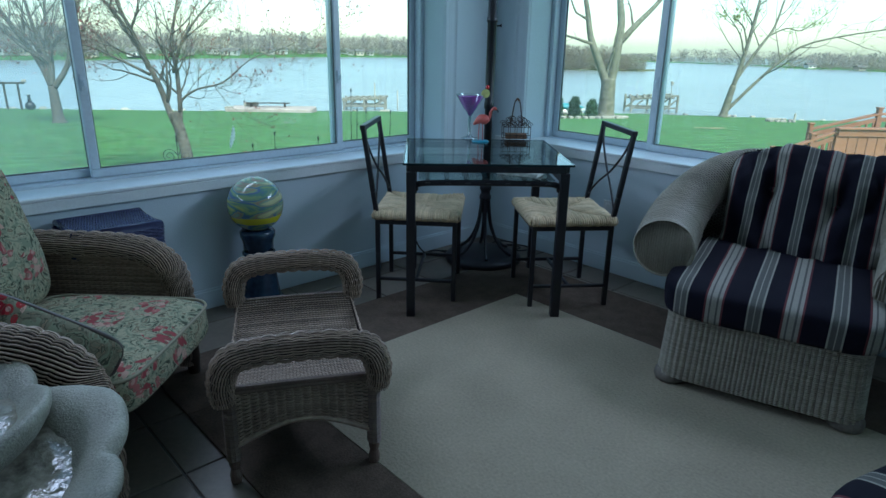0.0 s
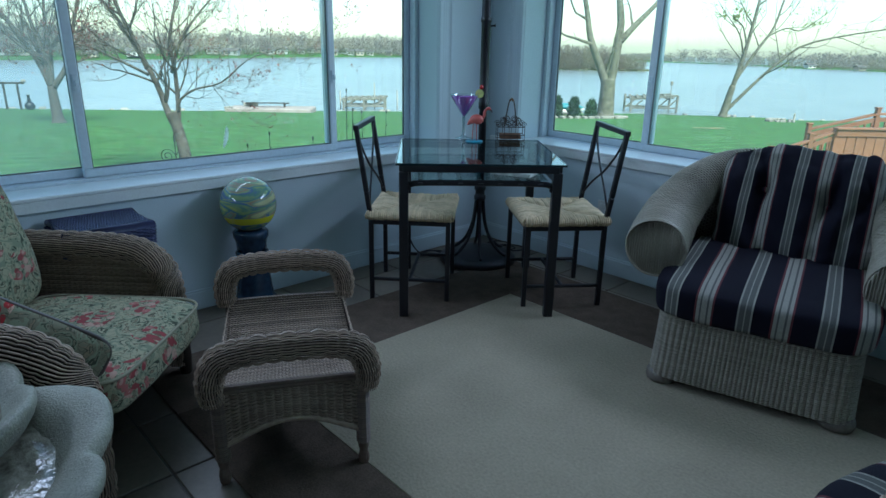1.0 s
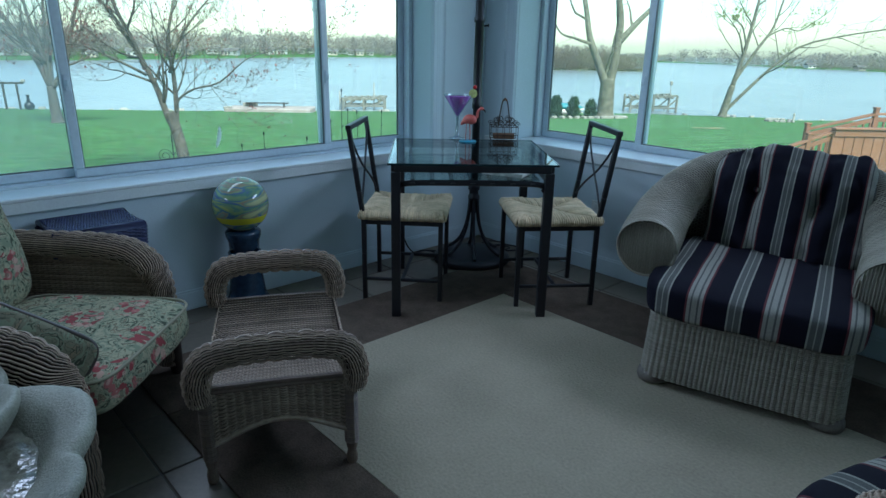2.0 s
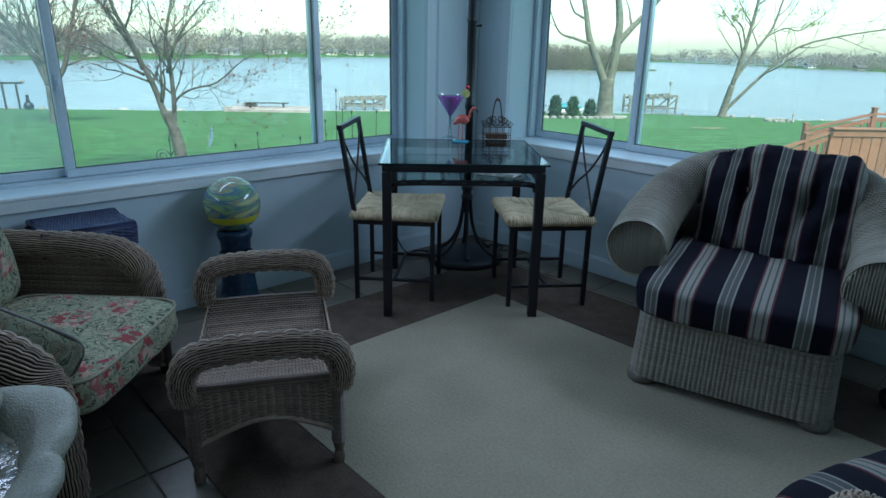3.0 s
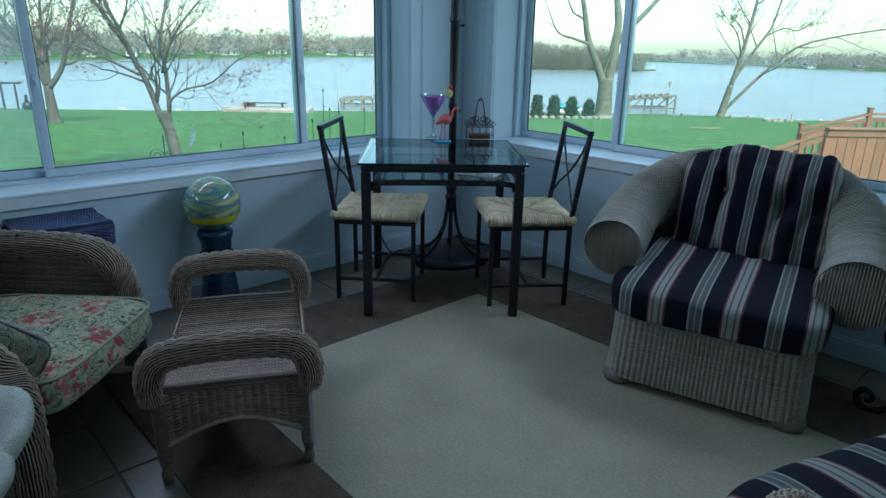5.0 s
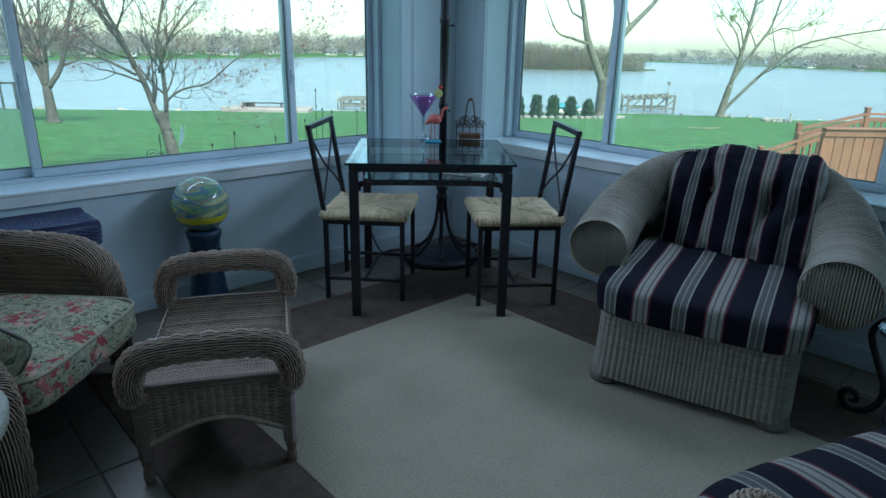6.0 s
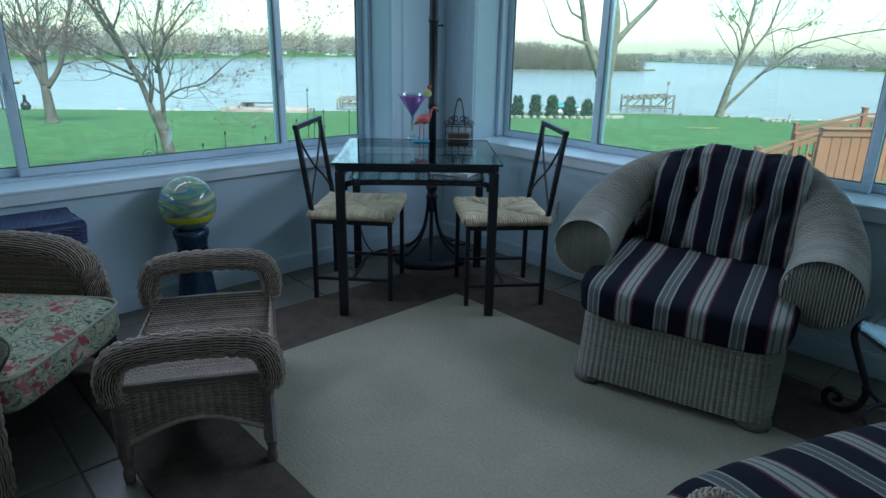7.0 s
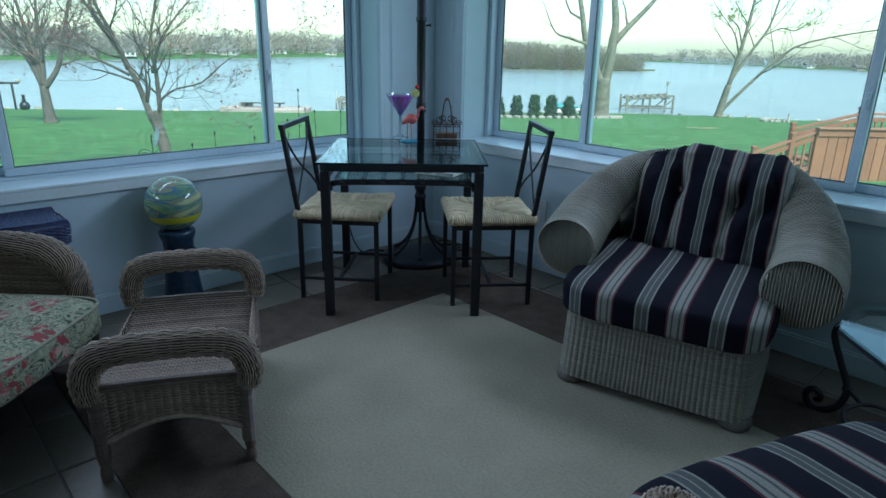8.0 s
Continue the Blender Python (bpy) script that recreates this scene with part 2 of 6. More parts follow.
def swirl_glass(name):
    m = mat(name, (0.3, 0.4, 0.3), 0.08, vary=0.05)
    nt = m.node_tree
    tc, w = nt.nodes.new("ShaderNodeTexCoord"), nt.nodes.new("ShaderNodeTexNoise")
    mp = nt.nodes.new("ShaderNodeMapping")
    mp.inputs["Scale"].default_value = (0.7, 0.7, 3.4)
    mp.inputs["Rotation"].default_value = (0.35, 0.25, 0)
    nt.links.new(tc.outputs["Object"], mp.inputs[0])
    nt.links.new(mp.outputs[0], w.inputs["Vector"])
    w.inputs["Scale"].default_value, w.inputs["Detail"].default_value, w.inputs["Distortion"].default_value = 5.0, 4.0, 1.4
    r = ramp_node(nt, [(0.0, (0.50, 0.52, 0.40)), (0.36, (0.40, 0.43, 0.14)), (0.42, (0.22, 0.33, 0.16)), (0.48, (0.10, 0.22, 0.20)), (0.51, (0.09, 0.15, 0.30)),
                       (0.54, (0.24, 0.34, 0.18)), (0.59, (0.30, 0.22, 0.16)), (0.63, (0.20, 0.32, 0.22)), (0.70, (0.45, 0.47, 0.25))], "EASE")
    nt.links.new(w.outputs["Fac"], r.inputs[0])
    sp = nt.nodes.new("ShaderNodeSeparateXYZ")
    nt.links.new(tc.outputs["Object"], sp.inputs[0])
    wob = math_node(nt, "MULTIPLY_ADD", w.outputs["Fac"], 0.05, sp.outputs["Z"])
    belt = math_node(nt, "LESS_THAN", math_node(nt, "ABSOLUTE", math_node(nt, "SUBTRACT", wob, 0.482)), 0.017)
    mx = nt.nodes.new("ShaderNodeMix")
    mx.data_type = "RGBA"
    mx.inputs[7].default_value = (0.55, 0.52, 0.03, 1)
    nt.links.new(belt, mx.inputs[0])
    nt.links.new(r.outputs[0], mx.inputs[6])
    nt.links.new(mx.outputs[2], nt.nodes["Principled BSDF"].inputs["Base Color"])
    return m


SWIRL = swirl_glass("swirled_art_glass")


# ---- mesh tools ----
class Geo:
    """Collects vertices and faces of one mesh."""

    def __init__(self):
        self.v, self.f, self.count, self.back = [], [], 0, []

    def add(self, verts, faces):
        verts = np.asarray(verts, float).reshape(-1, 3)
        self.v.append(verts)
        self.f.append(np.asarray(faces) + self.count if not isinstance(faces, list) else [tuple(i + self.count for i in f) for f in faces])
        self.count += len(verts)
        self.back.append(False)
        return self

    def box(self, c, s, bev=0.004, m=None):
        """A box with chamfered edges: centre, full size."""
        h = np.array(s, float) / 2
        b = min(bev, h.min() * 0.45)
        verts, key = [], {}
        for sx in (-1, 1):
            for sy in (-1, 1):
                for sz in (-1, 1):
                    for k in range(3):
                        p = np.array([sx, sy, sz]) * (h - b)
                        p[k] = (sx, sy, sz)[k] * h[k]
                        key[sx, sy, sz, k] = len(verts)
                        verts.append(p)
        faces = []
        S = (-1, 1)
        for k in range(3):
            for s1 in S:
                q = []
                for a, bb in ((-1, -1), (1, -1), (1, 1), (-1, 1)):
                    t = [0, 0, 0]
                    t[k], t[(k + 1) % 3], t[(k + 2) % 3] = s1, a, bb
                    q.append(key[(*t, k)])
                faces.append(tuple(q if s1 > 0 else q[::-1]))
        for k in range(3):
            i, j = (k + 1) % 3, (k + 2) % 3
            for a in S:
                for bb in S:
                    q = []
                    for e, kk in ((-1, i), (1, i), (1, j), (-1, j)):
                        t = [0, 0, 0]
                        t[k], t[i], t[j] = e, a, bb
                        q.append(key[(*t, kk)])
                    faces.append(tuple(q if a * bb < 0 else q[::-1]))
        for sx in S:
            for sy in S:
                for sz in S:
                    q = [key[sx, sy, sz, k] for k in range(3)]
                    faces.append(tuple(q if sx * sy * sz > 0 else q[::-1]))
        verts = np.array(verts) + np.array(c, float)
        if m is not None:
            verts = np.array([tuple(m @ Vector(p)) for p in verts])
        return self.add(verts, faces)

    def beam(self, a, b, w, h, bev=0.003, up=(0, 0, 1)):
        """A bar of section w by h from a to b."""
        a, b = Vector(a), Vector(b)
        d = b - a
        y = d.normalized()
        x = y.cross(Vector(up))
        x = x.normalized() if x.length > 1e-4 else Vector((1, 0, 0))
        z = x.cross(y)
        m = Matrix((x, y, z)).transposed().to_4x4()
        m.translation = (a + b) / 2
        return self.box((0, 0, 0), (w, d.length, h), bev, m)

    def tube(self, pts, r, n=8, closed=False, flat=1.0):
        """A round bar along points; r a number or one a point."""
        P = np.array(pts, float)
        k = len(P)
        R = np.full(k, r, float) if np.isscalar(r) else np.array(r, float)
        T = np.roll(P, -1, 0) - np.roll(P, 1, 0) if closed else np.gradient(P, axis=0)
        T /= np.linalg.norm(T, axis=1)[:, None] + 1e-12
        ref = np.array([0, 0, 1.0]) if abs(T[:, 2]).mean() < 0.8 else np.array([1.0, 0, 0])
        A = np.zeros_like(P)
        a = np.cross(T[0], ref)
        for i in range(k):
            a = a - T[i] * (a @ T[i])
            a /= np.linalg.norm(a) + 1e-12
            A[i] = a
        B = np.cross(T, A)
        ang = np.linspace(0, 2 * np.pi, n, endpoint=False)
        V = P[:, None] + R[:, None, None] * (A[:, None] * np.cos(ang)[None, :, None] + flat * B[:, None] * np.sin(ang)[None, :, None])
        faces = []
        for i in range(k if closed else k - 1):
            i2 = (i + 1) % k
            for j in range(n):
                j2 = (j + 1) % n
                faces.append((i * n + j, i * n + j2, i2 * n + j2, i2 * n + j))
        if not closed:
            faces.append(tuple(range(n))[::-1])
            faces.append(tuple((k - 1) * n + j for j in range(n)))
        return self.add(V, faces)

    def lathe(self, prof, n=24, c=(0, 0, 0), lobes=0, depth=0.0, lobe_from=0.0, cap=True):
        """Turned form: profile of (radius, height)."""
        ang = np.linspace(0, 2 * np.pi, n, endpoint=False)
        V = []
        top = max(p[0] for p in prof)
        for r, z in prof:
            k = 1 + (depth * np.cos(lobes * ang) * max(0.0, (r / top - lobe_from)) if lobes else 0 * ang)
            V.append(np.stack([r * k * np.cos(ang), r * k * np.sin(ang), z + 0 * ang], 1))
        V = np.array(V) + np.array(c, float)
        faces = []
        for i in range(len(prof) - 1):
            for j in range(n):
                j2 = (j + 1) % n
                faces.append((i * n + j, i * n + j2, (i + 1) * n + j2, (i + 1) * n + j))
        if cap:
            faces.append(tuple(range(n))[::-1])
            faces.append(tuple((len(prof) - 1) * n + j for j in range(n)))
        return self.add(V, faces)

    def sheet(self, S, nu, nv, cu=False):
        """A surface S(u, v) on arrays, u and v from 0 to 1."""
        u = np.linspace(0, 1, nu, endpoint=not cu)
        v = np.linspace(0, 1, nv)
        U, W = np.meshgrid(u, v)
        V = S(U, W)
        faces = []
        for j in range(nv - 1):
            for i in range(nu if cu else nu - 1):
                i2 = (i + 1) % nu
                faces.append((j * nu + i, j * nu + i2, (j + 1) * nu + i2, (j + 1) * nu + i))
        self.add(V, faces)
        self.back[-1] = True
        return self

    def weave(self, S, stakes, rows, amp=0.003, tv=0.0028, tn=0.0022, per=4, rib=0.0):
        """Basketwork on S(u, v): rows of strands along u that pass over and under the stakes."""
        ns = stakes * per + 1
        u = np.linspace(0, 1, ns)
        v = (np.arange(rows) + 0.5) / rows
        U, W = np.meshgrid(u, v)
        P = S(U, W)
        e = 1e-3
        du = S(np.clip(U + e, 0, 1), W) - S(np.clip(U - e, 0, 1), W)
        dv = S(U, np.clip(W + e, 0, 1)) - S(U, np.clip(W - e, 0, 1))
        nrm = np.cross(du, dv)
        nrm /= np.linalg.norm(nrm, axis=2)[..., None] + 1e-12
        dv = dv / (np.linalg.norm(dv, axis=2)[..., None] + 1e-12)
        wave = np.cos(np.pi * U * stakes + np.pi * np.arange(rows)[:, None])
        jit = np.random.RandomState(rows * 7 + stakes).normal(0, 0.14, wave.shape)
        C = P + nrm * (amp * (wave + jit) + rib * (2 * np.abs(np.cos(np.pi * U * stakes)) ** 0.7 - 1))[..., None]
        V = np.stack([C + nrm * tn, C + dv * tv, C - nrm * tn, C - dv * tv], 2)
        idx = np.arange(rows * ns * 4).reshape(rows, ns, 4)
        a, b = idx[:, :-1], idx[:, 1:]
        q = np.stack([a, np.roll(a, -1, 2), np.roll(b, -1, 2), b], -1).reshape(-1, 4)
        return self.add(V.reshape(-1, 3), q)

    def make(self, name, material, smooth=False):
        me = bpy.data.meshes.new(name)
        V = np.concatenate(self.v)
        F, slot = [], []
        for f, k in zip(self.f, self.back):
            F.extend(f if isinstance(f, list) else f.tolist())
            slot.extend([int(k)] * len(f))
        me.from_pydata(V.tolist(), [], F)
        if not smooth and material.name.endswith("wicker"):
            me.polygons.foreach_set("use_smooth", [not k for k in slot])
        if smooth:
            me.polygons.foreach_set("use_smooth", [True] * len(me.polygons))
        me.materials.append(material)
        # backing sheets take the dark colour that stands in for shade between strands
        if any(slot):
            me.materials.append({"pale_wicker": PALE_WEAVE_GAP_SHADE, "grey_brown_wicker": BROWN_GAP_SHADE}.get(material.name, material))
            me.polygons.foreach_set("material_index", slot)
        me.update()
        return me


def part(name, geo, material, parent=None, label="", smooth=False):
    ob = new(name, geo.make(name, material, smooth))
    if parent:
        ob.parent = parent
    if material in (WICKER_G, WICKER_W, WICKER_B) and any(geo.back):
        tagged(ob, kind="stuff")
    return tagged(ob, label)


def thing(name, m, label, category, group="", kind=""):
    ob = new(name)
    ob.empty_display_size = 0.1
    ob.matrix_basis = m
    return tagged(ob, label, category, group, kind)


def curve(points, n=24):
    """Smooth line through a few points."""
    P = np.array(points, float)
    k = len(P)
    t = np.linspace(0, k - 1, n)
    i = np.clip(t.astype(int), 0, k - 2)
    f = (t - i)[:, None]
    p0, p1, p2, p3 = P[np.clip(i - 1, 0, k - 1)], P[i], P[i + 1], P[np.clip(i + 2, 0, k - 1)]
    return 0.5 * (2 * p1 + (p2 - p0) * f + (2 * p0 - 5 * p1 + 4 * p2 - p3) * f**2 + (3 * p1 - p0 - 3 * p2 + p3) * f**3)


def pillow(size, p=5.0, n=18, puff=0.0, sag=0.0, seed=0, amp=0.006, dimples=(), taper=False, crease=0.35, grooves=()):
    """A stuffed cushion: rounded box with puffed faces, soft folds and button dimples."""
    g = Geo()
    grid = np.linspace(-1, 1, n)
    for k in range(3):
        for s in (-1, 1):
            A, B = np.meshgrid(grid, grid)
            Q = np.zeros((n, n, 3))
            Q[..., k], Q[..., (k + 1) % 3], Q[..., (k + 2) % 3] = s, A * s, B
            Q = np.sign(Q) * np.abs(np.sin(Q * np.pi / 2)) ** 0.9
            nr = (np.abs(Q) ** p).sum(-1) ** (1 / p)
            Q = Q / nr[..., None]
            edge = (1 - np.clip(np.abs(Q[..., 0]), 0, 1) ** 2) * (1 - np.clip(np.abs(Q[..., 1]), 0, 1) ** 2)
            Z = Q[..., 2] * (0.06 + 0.94 * np.clip(edge, 0, 1) ** 0.55 if taper else 1 + puff * edge)
            V = np.stack([Q[..., 0] * size[0] / 2, Q[..., 1] * size[1] / 2, Z * size[2] / 2], -1)
            for dx, dy, dr, dd in dimples:
                d2 = ((V[..., 0] - dx) ** 2 + (V[..., 1] - dy) ** 2) / dr**2
                V[..., 2] -= np.sign(V[..., 2]) * dd * np.exp(-d2)
            for gx, lean, g0, g1, gw, gd in grooves:
                run = np.clip((V[..., 1] - g0) / (g1 - g0), 0, 1)
                on = np.sin(np.pi * np.clip(run, 0.0, 1)) ** 0.6
                d2 = ((V[..., 0] - gx - lean * V[..., 1] - 0.012 * np.sin(V[..., 1] * 21)) / gw) ** 2
                V[..., 2] -= np.sign(V[..., 2]) * gd * on * np.exp(-d2)
            flat = V.reshape(-1, 3)
            for q in flat:
                w = noise.noise_vector(Vector(q) * 7 + Vector((seed, 0, 0)))
                q += np.array(w) * amp + np.array(noise.noise_vector(Vector(q) * 22)) * amp * crease
            faces = [(j * n + i, j * n + i + 1, (j + 1) * n + i + 1, (j + 1) * n + i) for j in range(n - 1) for i in range(n - 1)]
            g.add(flat, faces)
    return g


def weld(ob, dist=0.0006):
    bm = bmesh.new()
    bm.from_mesh(ob.data)
    bmesh.ops.remove_doubles(bm, verts=bm.verts, dist=dist)
    bmesh.ops.recalc_face_normals(bm, faces=bm.faces)
    bm.to_mesh(ob.data)
    bm.free()
    return ob


# ---- the room ----
WX, NY = -2.85, 3.15      # inner faces of the west and north walls
GX, GY = -3.07, 3.39      # planes of the window sashes
SILL, NSILL, HEAD, CEILING = 0.645, 0.688, 2.06, 2.45   # heights of the west and north sills
EX, SY = 3.0, -2.9        # east and south walls


def structure(name, geo, material, label, category, smooth=False, parent=None):
    ob = part(name, geo, material, parent, label, smooth)
    return tagged(ob, label, category, kind="structure")


# west wall: below, above and between the openings
WEST = [(0.24, 2.70), (-2.7, -0.02)]      # openings along y
NORTH = [(-2.58, 0.18), (0.46, 2.9)]      # openings along x
g = Geo()
g.box(((WX - 3.10) / 2, (SY + NY) / 2 + 0.13, SILL / 2 - 0.03), (3.10 + WX, NY - SY + 0.30, SILL - 0.06), 0.002)
g.box(((WX - 3.10) / 2, (SY + NY) / 2 + 0.13, (HEAD + CEILING) / 2), (3.10 + WX, NY - SY + 0.30, CEILING - HEAD), 0.002)
for lo, hi in ((2.70, 3.43), (-0.02, 0.24), (SY - 0.02, -2.7)):
    g.box(((WX - 3.10) / 2, (lo + hi) / 2, (SILL - 0.06 + HEAD) / 2), (3.10 + WX, hi - lo, HEAD - SILL + 0.06), 0.002)
structure("wall_west", g, WALL, "pale blue-grey painted wall under a row of windows", "wall")
g = Geo()
g.box(((WX + EX) / 2, (NY + 3.425) / 2, NSILL / 2 - 0.03), (EX - WX, 3.425 - NY, NSILL - 0.06), 0.002)
g.box(((WX + EX) / 2, (NY + 3.425) / 2, (HEAD + CEILING) / 2), (EX - WX, 3.425 - NY, CEILING - HEAD), 0.002)
for lo, hi in ((WX, -2.58), (0.18, 0.46), (2.9, EX)):
    g.box(((lo + hi) / 2, (NY + 3.425) / 2, (NSILL - 0.06 + HEAD) / 2), (hi - lo, 3.425 - NY, HEAD - NSILL + 0.06), 0.002)
structure("wall_north", g, WALL, "pale blue-grey painted wall under wide sliding windows", "wall")
structure("wall_south", Geo().box(((WX + EX) / 2, SY - 0.08, CEILING / 2), (EX - WX + 0.6, 0.16, CEILING), 0.002), WALL, "plain painted wall closing the room", "wall")
structure("wall_east", Geo().box((EX + 0.08, (SY + NY) / 2, CEILING / 2), (0.16, NY - SY + 0.6, CEILING), 0.002), WALL, "plain painted wall closing the room", "wall")
structure("ceiling", Geo().box(((WX + EX) / 2, (SY + NY) / 2, CEILING + 0.06), (EX - WX + 0.7, NY - SY + 0.7, 0.12), 0.002), CEIL, "plain pale painted ceiling of the sunroom", "ceiling")
floor = structure("floor", Geo().box(((WX + EX) / 2, (SY + NY) / 2, -0.056), (EX - WX + 0.5, NY - SY + 0.5, 0.10), 0.002), GROUT, "grey-beige square floor tiles with darker grout", "floor")

# baseboards, with a rounded top edge
for nm, a, b, inward in (("baseboard", (WX, SY), (WX, NY), (1, 0)), ("baseboard", (WX, NY), (EX, NY), (0, -1))):
    g = Geo()
    off = Vector((inward[0] * 0.006, inward[1] * 0.006, 0))
    g.beam(Vector((*a, 0.045)) + off, Vector((*b, 0.045)) + off, 0.012, 0.09, 0.003)
    g.beam(Vector((*a, 0.094)) + off * 0.7, Vector((*b, 0.094)) + off * 0.7, 0.008, 0.012, 0.003)
    structure(nm, g, WALL, "painted baseboard along the wall", "baseboard")


def sill(name, along, lo, hi):
    """Window stool with rounded nose, apron board and a shadow bead under it."""
    g = Geo()
    if along == "y":
        bar = lambda d0, d1, z0, z1, bev: g.box(((d0 + d1) / 2, (lo + hi) / 2, (z0 + z1) / 2), (abs(d1 - d0), hi - lo, z1 - z0), bev)
        face, back, k, top = WX, GX + 0.045, 1, SILL
    else:
        bar = lambda d0, d1, z0, z1, bev: g.box(((lo + hi) / 2, (d0 + d1) / 2, (z0 + z1) / 2), (hi - lo, abs(d1 - d0), z1 - z0), bev)
        face, back, k, top = NY, GY - 0.045, -1, NSILL
    bar(back, face + k * 0.022, top - 0.016, top, 0.005)
    bar(face + k * 0.001, face + k * 0.019, top - 0.062, top - 0.0165, 0.002)
    return structure(name, g, WHITE, "white painted window sill with apron board", "window sill")


sill("window_sill", "y", SY, NY - 0.02)
sill("window_sill", "x", WX + 0.04, EX)


def casing(name, at, along):
    """Moulded upright board beside a window, on the wall's face."""
    prof = [(-0.052, 0.0), (-0.052, 0.014), (-0.049, 0.017), (-0.036, 0.017), (-0.032, 0.012), (-0.026, 0.0105), (-0.014, 0.0125), (-0.010, 0.010),
            (0.004, 0.0115), (0.008, 0.009), (0.022, 0.0105), (0.028, 0.013), (0.036, 0.019), (0.048, 0.020), (0.052, 0.016), (0.052, 0.0)]
    lo, hi, n = (SILL if along == "y" else NSILL), HEAD, len(prof)
    V = [(WX + d, at + o, z) if along == "y" else (at - o, NY - d, z) for z in (lo, hi) for o, d in prof]
    F = [(i, i + 1, n + i + 1, n + i) for i in range(n - 1)] + [tuple(range(n))[::-1], tuple(range(n, 2 * n))]
    return structure(name, Geo().add(V, F), WALL, "blue-grey moulded window casing board", "trim")


casing("trim", 2.755, "y")
casing("trim", -2.635, "x")


def slider(name, along, lo, hi, splits):
    """A three-light sliding window: fixed outer lights and a middle sash in front."""
    win = tagged(new(name), "white vinyl three-light sliding window with clear glass", "window", kind="structure")
    plane, k = (GX, 1) if along == "y" else (GY, -1)

    def bar(geo, a0, a1, d0, d1, z0, z1, bev=0.004):
        c, s = ((d0 + d1) / 2, (a0 + a1) / 2, (z0 + z1) / 2), (abs(d1 - d0), a1 - a0, z1 - z0)
        if along == "x":
            c, s = (c[1], c[0], c[2]), (s[1], s[0], s[2])
        geo.box(c, s, bev)

    z0, z1 = SILL - 0.022 if along == "y" else NSILL - 0.034, HEAD
    g = Geo()
    bar(g, lo, hi, plane - k * 0.05, plane + k * 0.045, z0, z0 + 0.035)
    bar(g, lo, hi, plane - k * 0.05, plane + k * 0.045, z1 - 0.035, z1)
    bar(g, lo, lo + 0.028, plane - k * 0.05, plane + k * 0.045, z0 + 0.035, z1 - 0.035)
    bar(g, hi - 0.028, hi, plane - k * 0.05, plane + k * 0.045, z0 + 0.035, z1 - 0.035)
    part("window_frame", g, VINYL, win, "white vinyl outer frame")
    edges = [lo + 0.028, *splits, hi - 0.028]
    for i in range(3):
        a0, a1 = edges[i], edges[i + 1]
        front = i == 1
        d = plane + k * (0.016 if front else -0.022)
        ov = 0.03 if front else -0.004
        b0, b1 = a0 - (ov if front else 0), a1 + (ov if front else 0)
        if not front:
            b0, b1 = (a0, a1 + 0.015) if i == 0 else (a0 - 0.015, a1)
        g = Geo()
        w = 0.038
        s0, s1 = z0 + 0.036, z1 - 0.036
        bar(g, b0, b1, d - 0.015, d + 0.015, s0, s0 + w)
        bar(g, b0, b1, d - 0.015, d + 0.015, s1 - w, s1)
        bar(g, b0, b0 + w, d - 0.015, d + 0.015, s0 + w, s1 - w)
        bar(g, b1 - w, b1, d - 0.015, d + 0.015, s0 + w, s1 - w)
        sash = part("sash", g, VINYL, win)
        gk = Geo()
        for q in ((b0 + w, b1 - w, s0 + w, s0 + w + 0.005), (b0 + w, b0 + w + 0.005, s0 + w + 0.005, s1 - w), (b1 - w - 0.005, b1 - w, s0 + w + 0.005, s1 - w)):
            bar(gk, q[0], q[1], d - 0.006, d + 0.006, q[2], q[3], 0.001)
        part("gasket", gk, GASKET, sash, "dark glazing gasket")
        gp = Geo()
        bar(gp, b0 + w - 0.004, b1 - w + 0.004, d - 0.002, d + 0.002, s0 + w - 0.004, s1 - w + 0.004, 0.0005)
        pane = part("pane", gp, HAZY_PANE if i == 0 and along == "y" else PANE, sash, "clear glass pane")
        pane.visible_shadow = False
        if front:
            for e in (b0 + w / 2, b1 - w / 2):
                gl = Geo()
                bar(gl, e - 0.009, e + 0.009, d + k * 0.015, d + k * 0.024, 1.03, 1.10, 0.003)
                bar(gl, e - 0.005, e + 0.005, d + k * 0.024, d + k * 0.040, 1.05, 1.075, 0.003)
                part("latch", gl, VINYL, sash, "small sash latch")
    return win


slider("window_1", "y", 0.24, 2.70, (0.83, 2.08))
slider("window_2", "x", -2.58, 0.18, (-1.825, -0.50))
# unseen windows added to carry on each row, with added lamps in them
slider("window_3", "y", -2.7, -0.02, (-2.0, -0.7))
slider("window_4", "x", 0.46, 2.9, (1.05, 2.3))

# ---- rug ----
RX0, RX1, RY0, RY1 = -2.40, 0.70, 0.735, 2.875
rug = thing("area_rug", pose(0, 0, 0), "pale green-beige area rug with wide brown border on tiles", "rug")
g = Geo()
for x0, x1, y0, y1 in ((RX0, -1.985, RY0, RY1), (0.30, RX1, RY0, RY1), (-1.985, 0.30, RY0, 1.075), (-1.985, 0.30, 2.455, RY1)):
    g.box(((x0 + x1) / 2, (y0 + y1) / 2, 0.0055), (x1 - x0, y1 - y0, 0.009), 0.002)
part("border", g, RUG_D, rug, "wide brown pile border")
part("field", Geo().box((-0.8425, 1.765, 0.006), (2.285, 1.38, 0.010), 0.002), RUG_L, rug, "pale green-beige pile field")


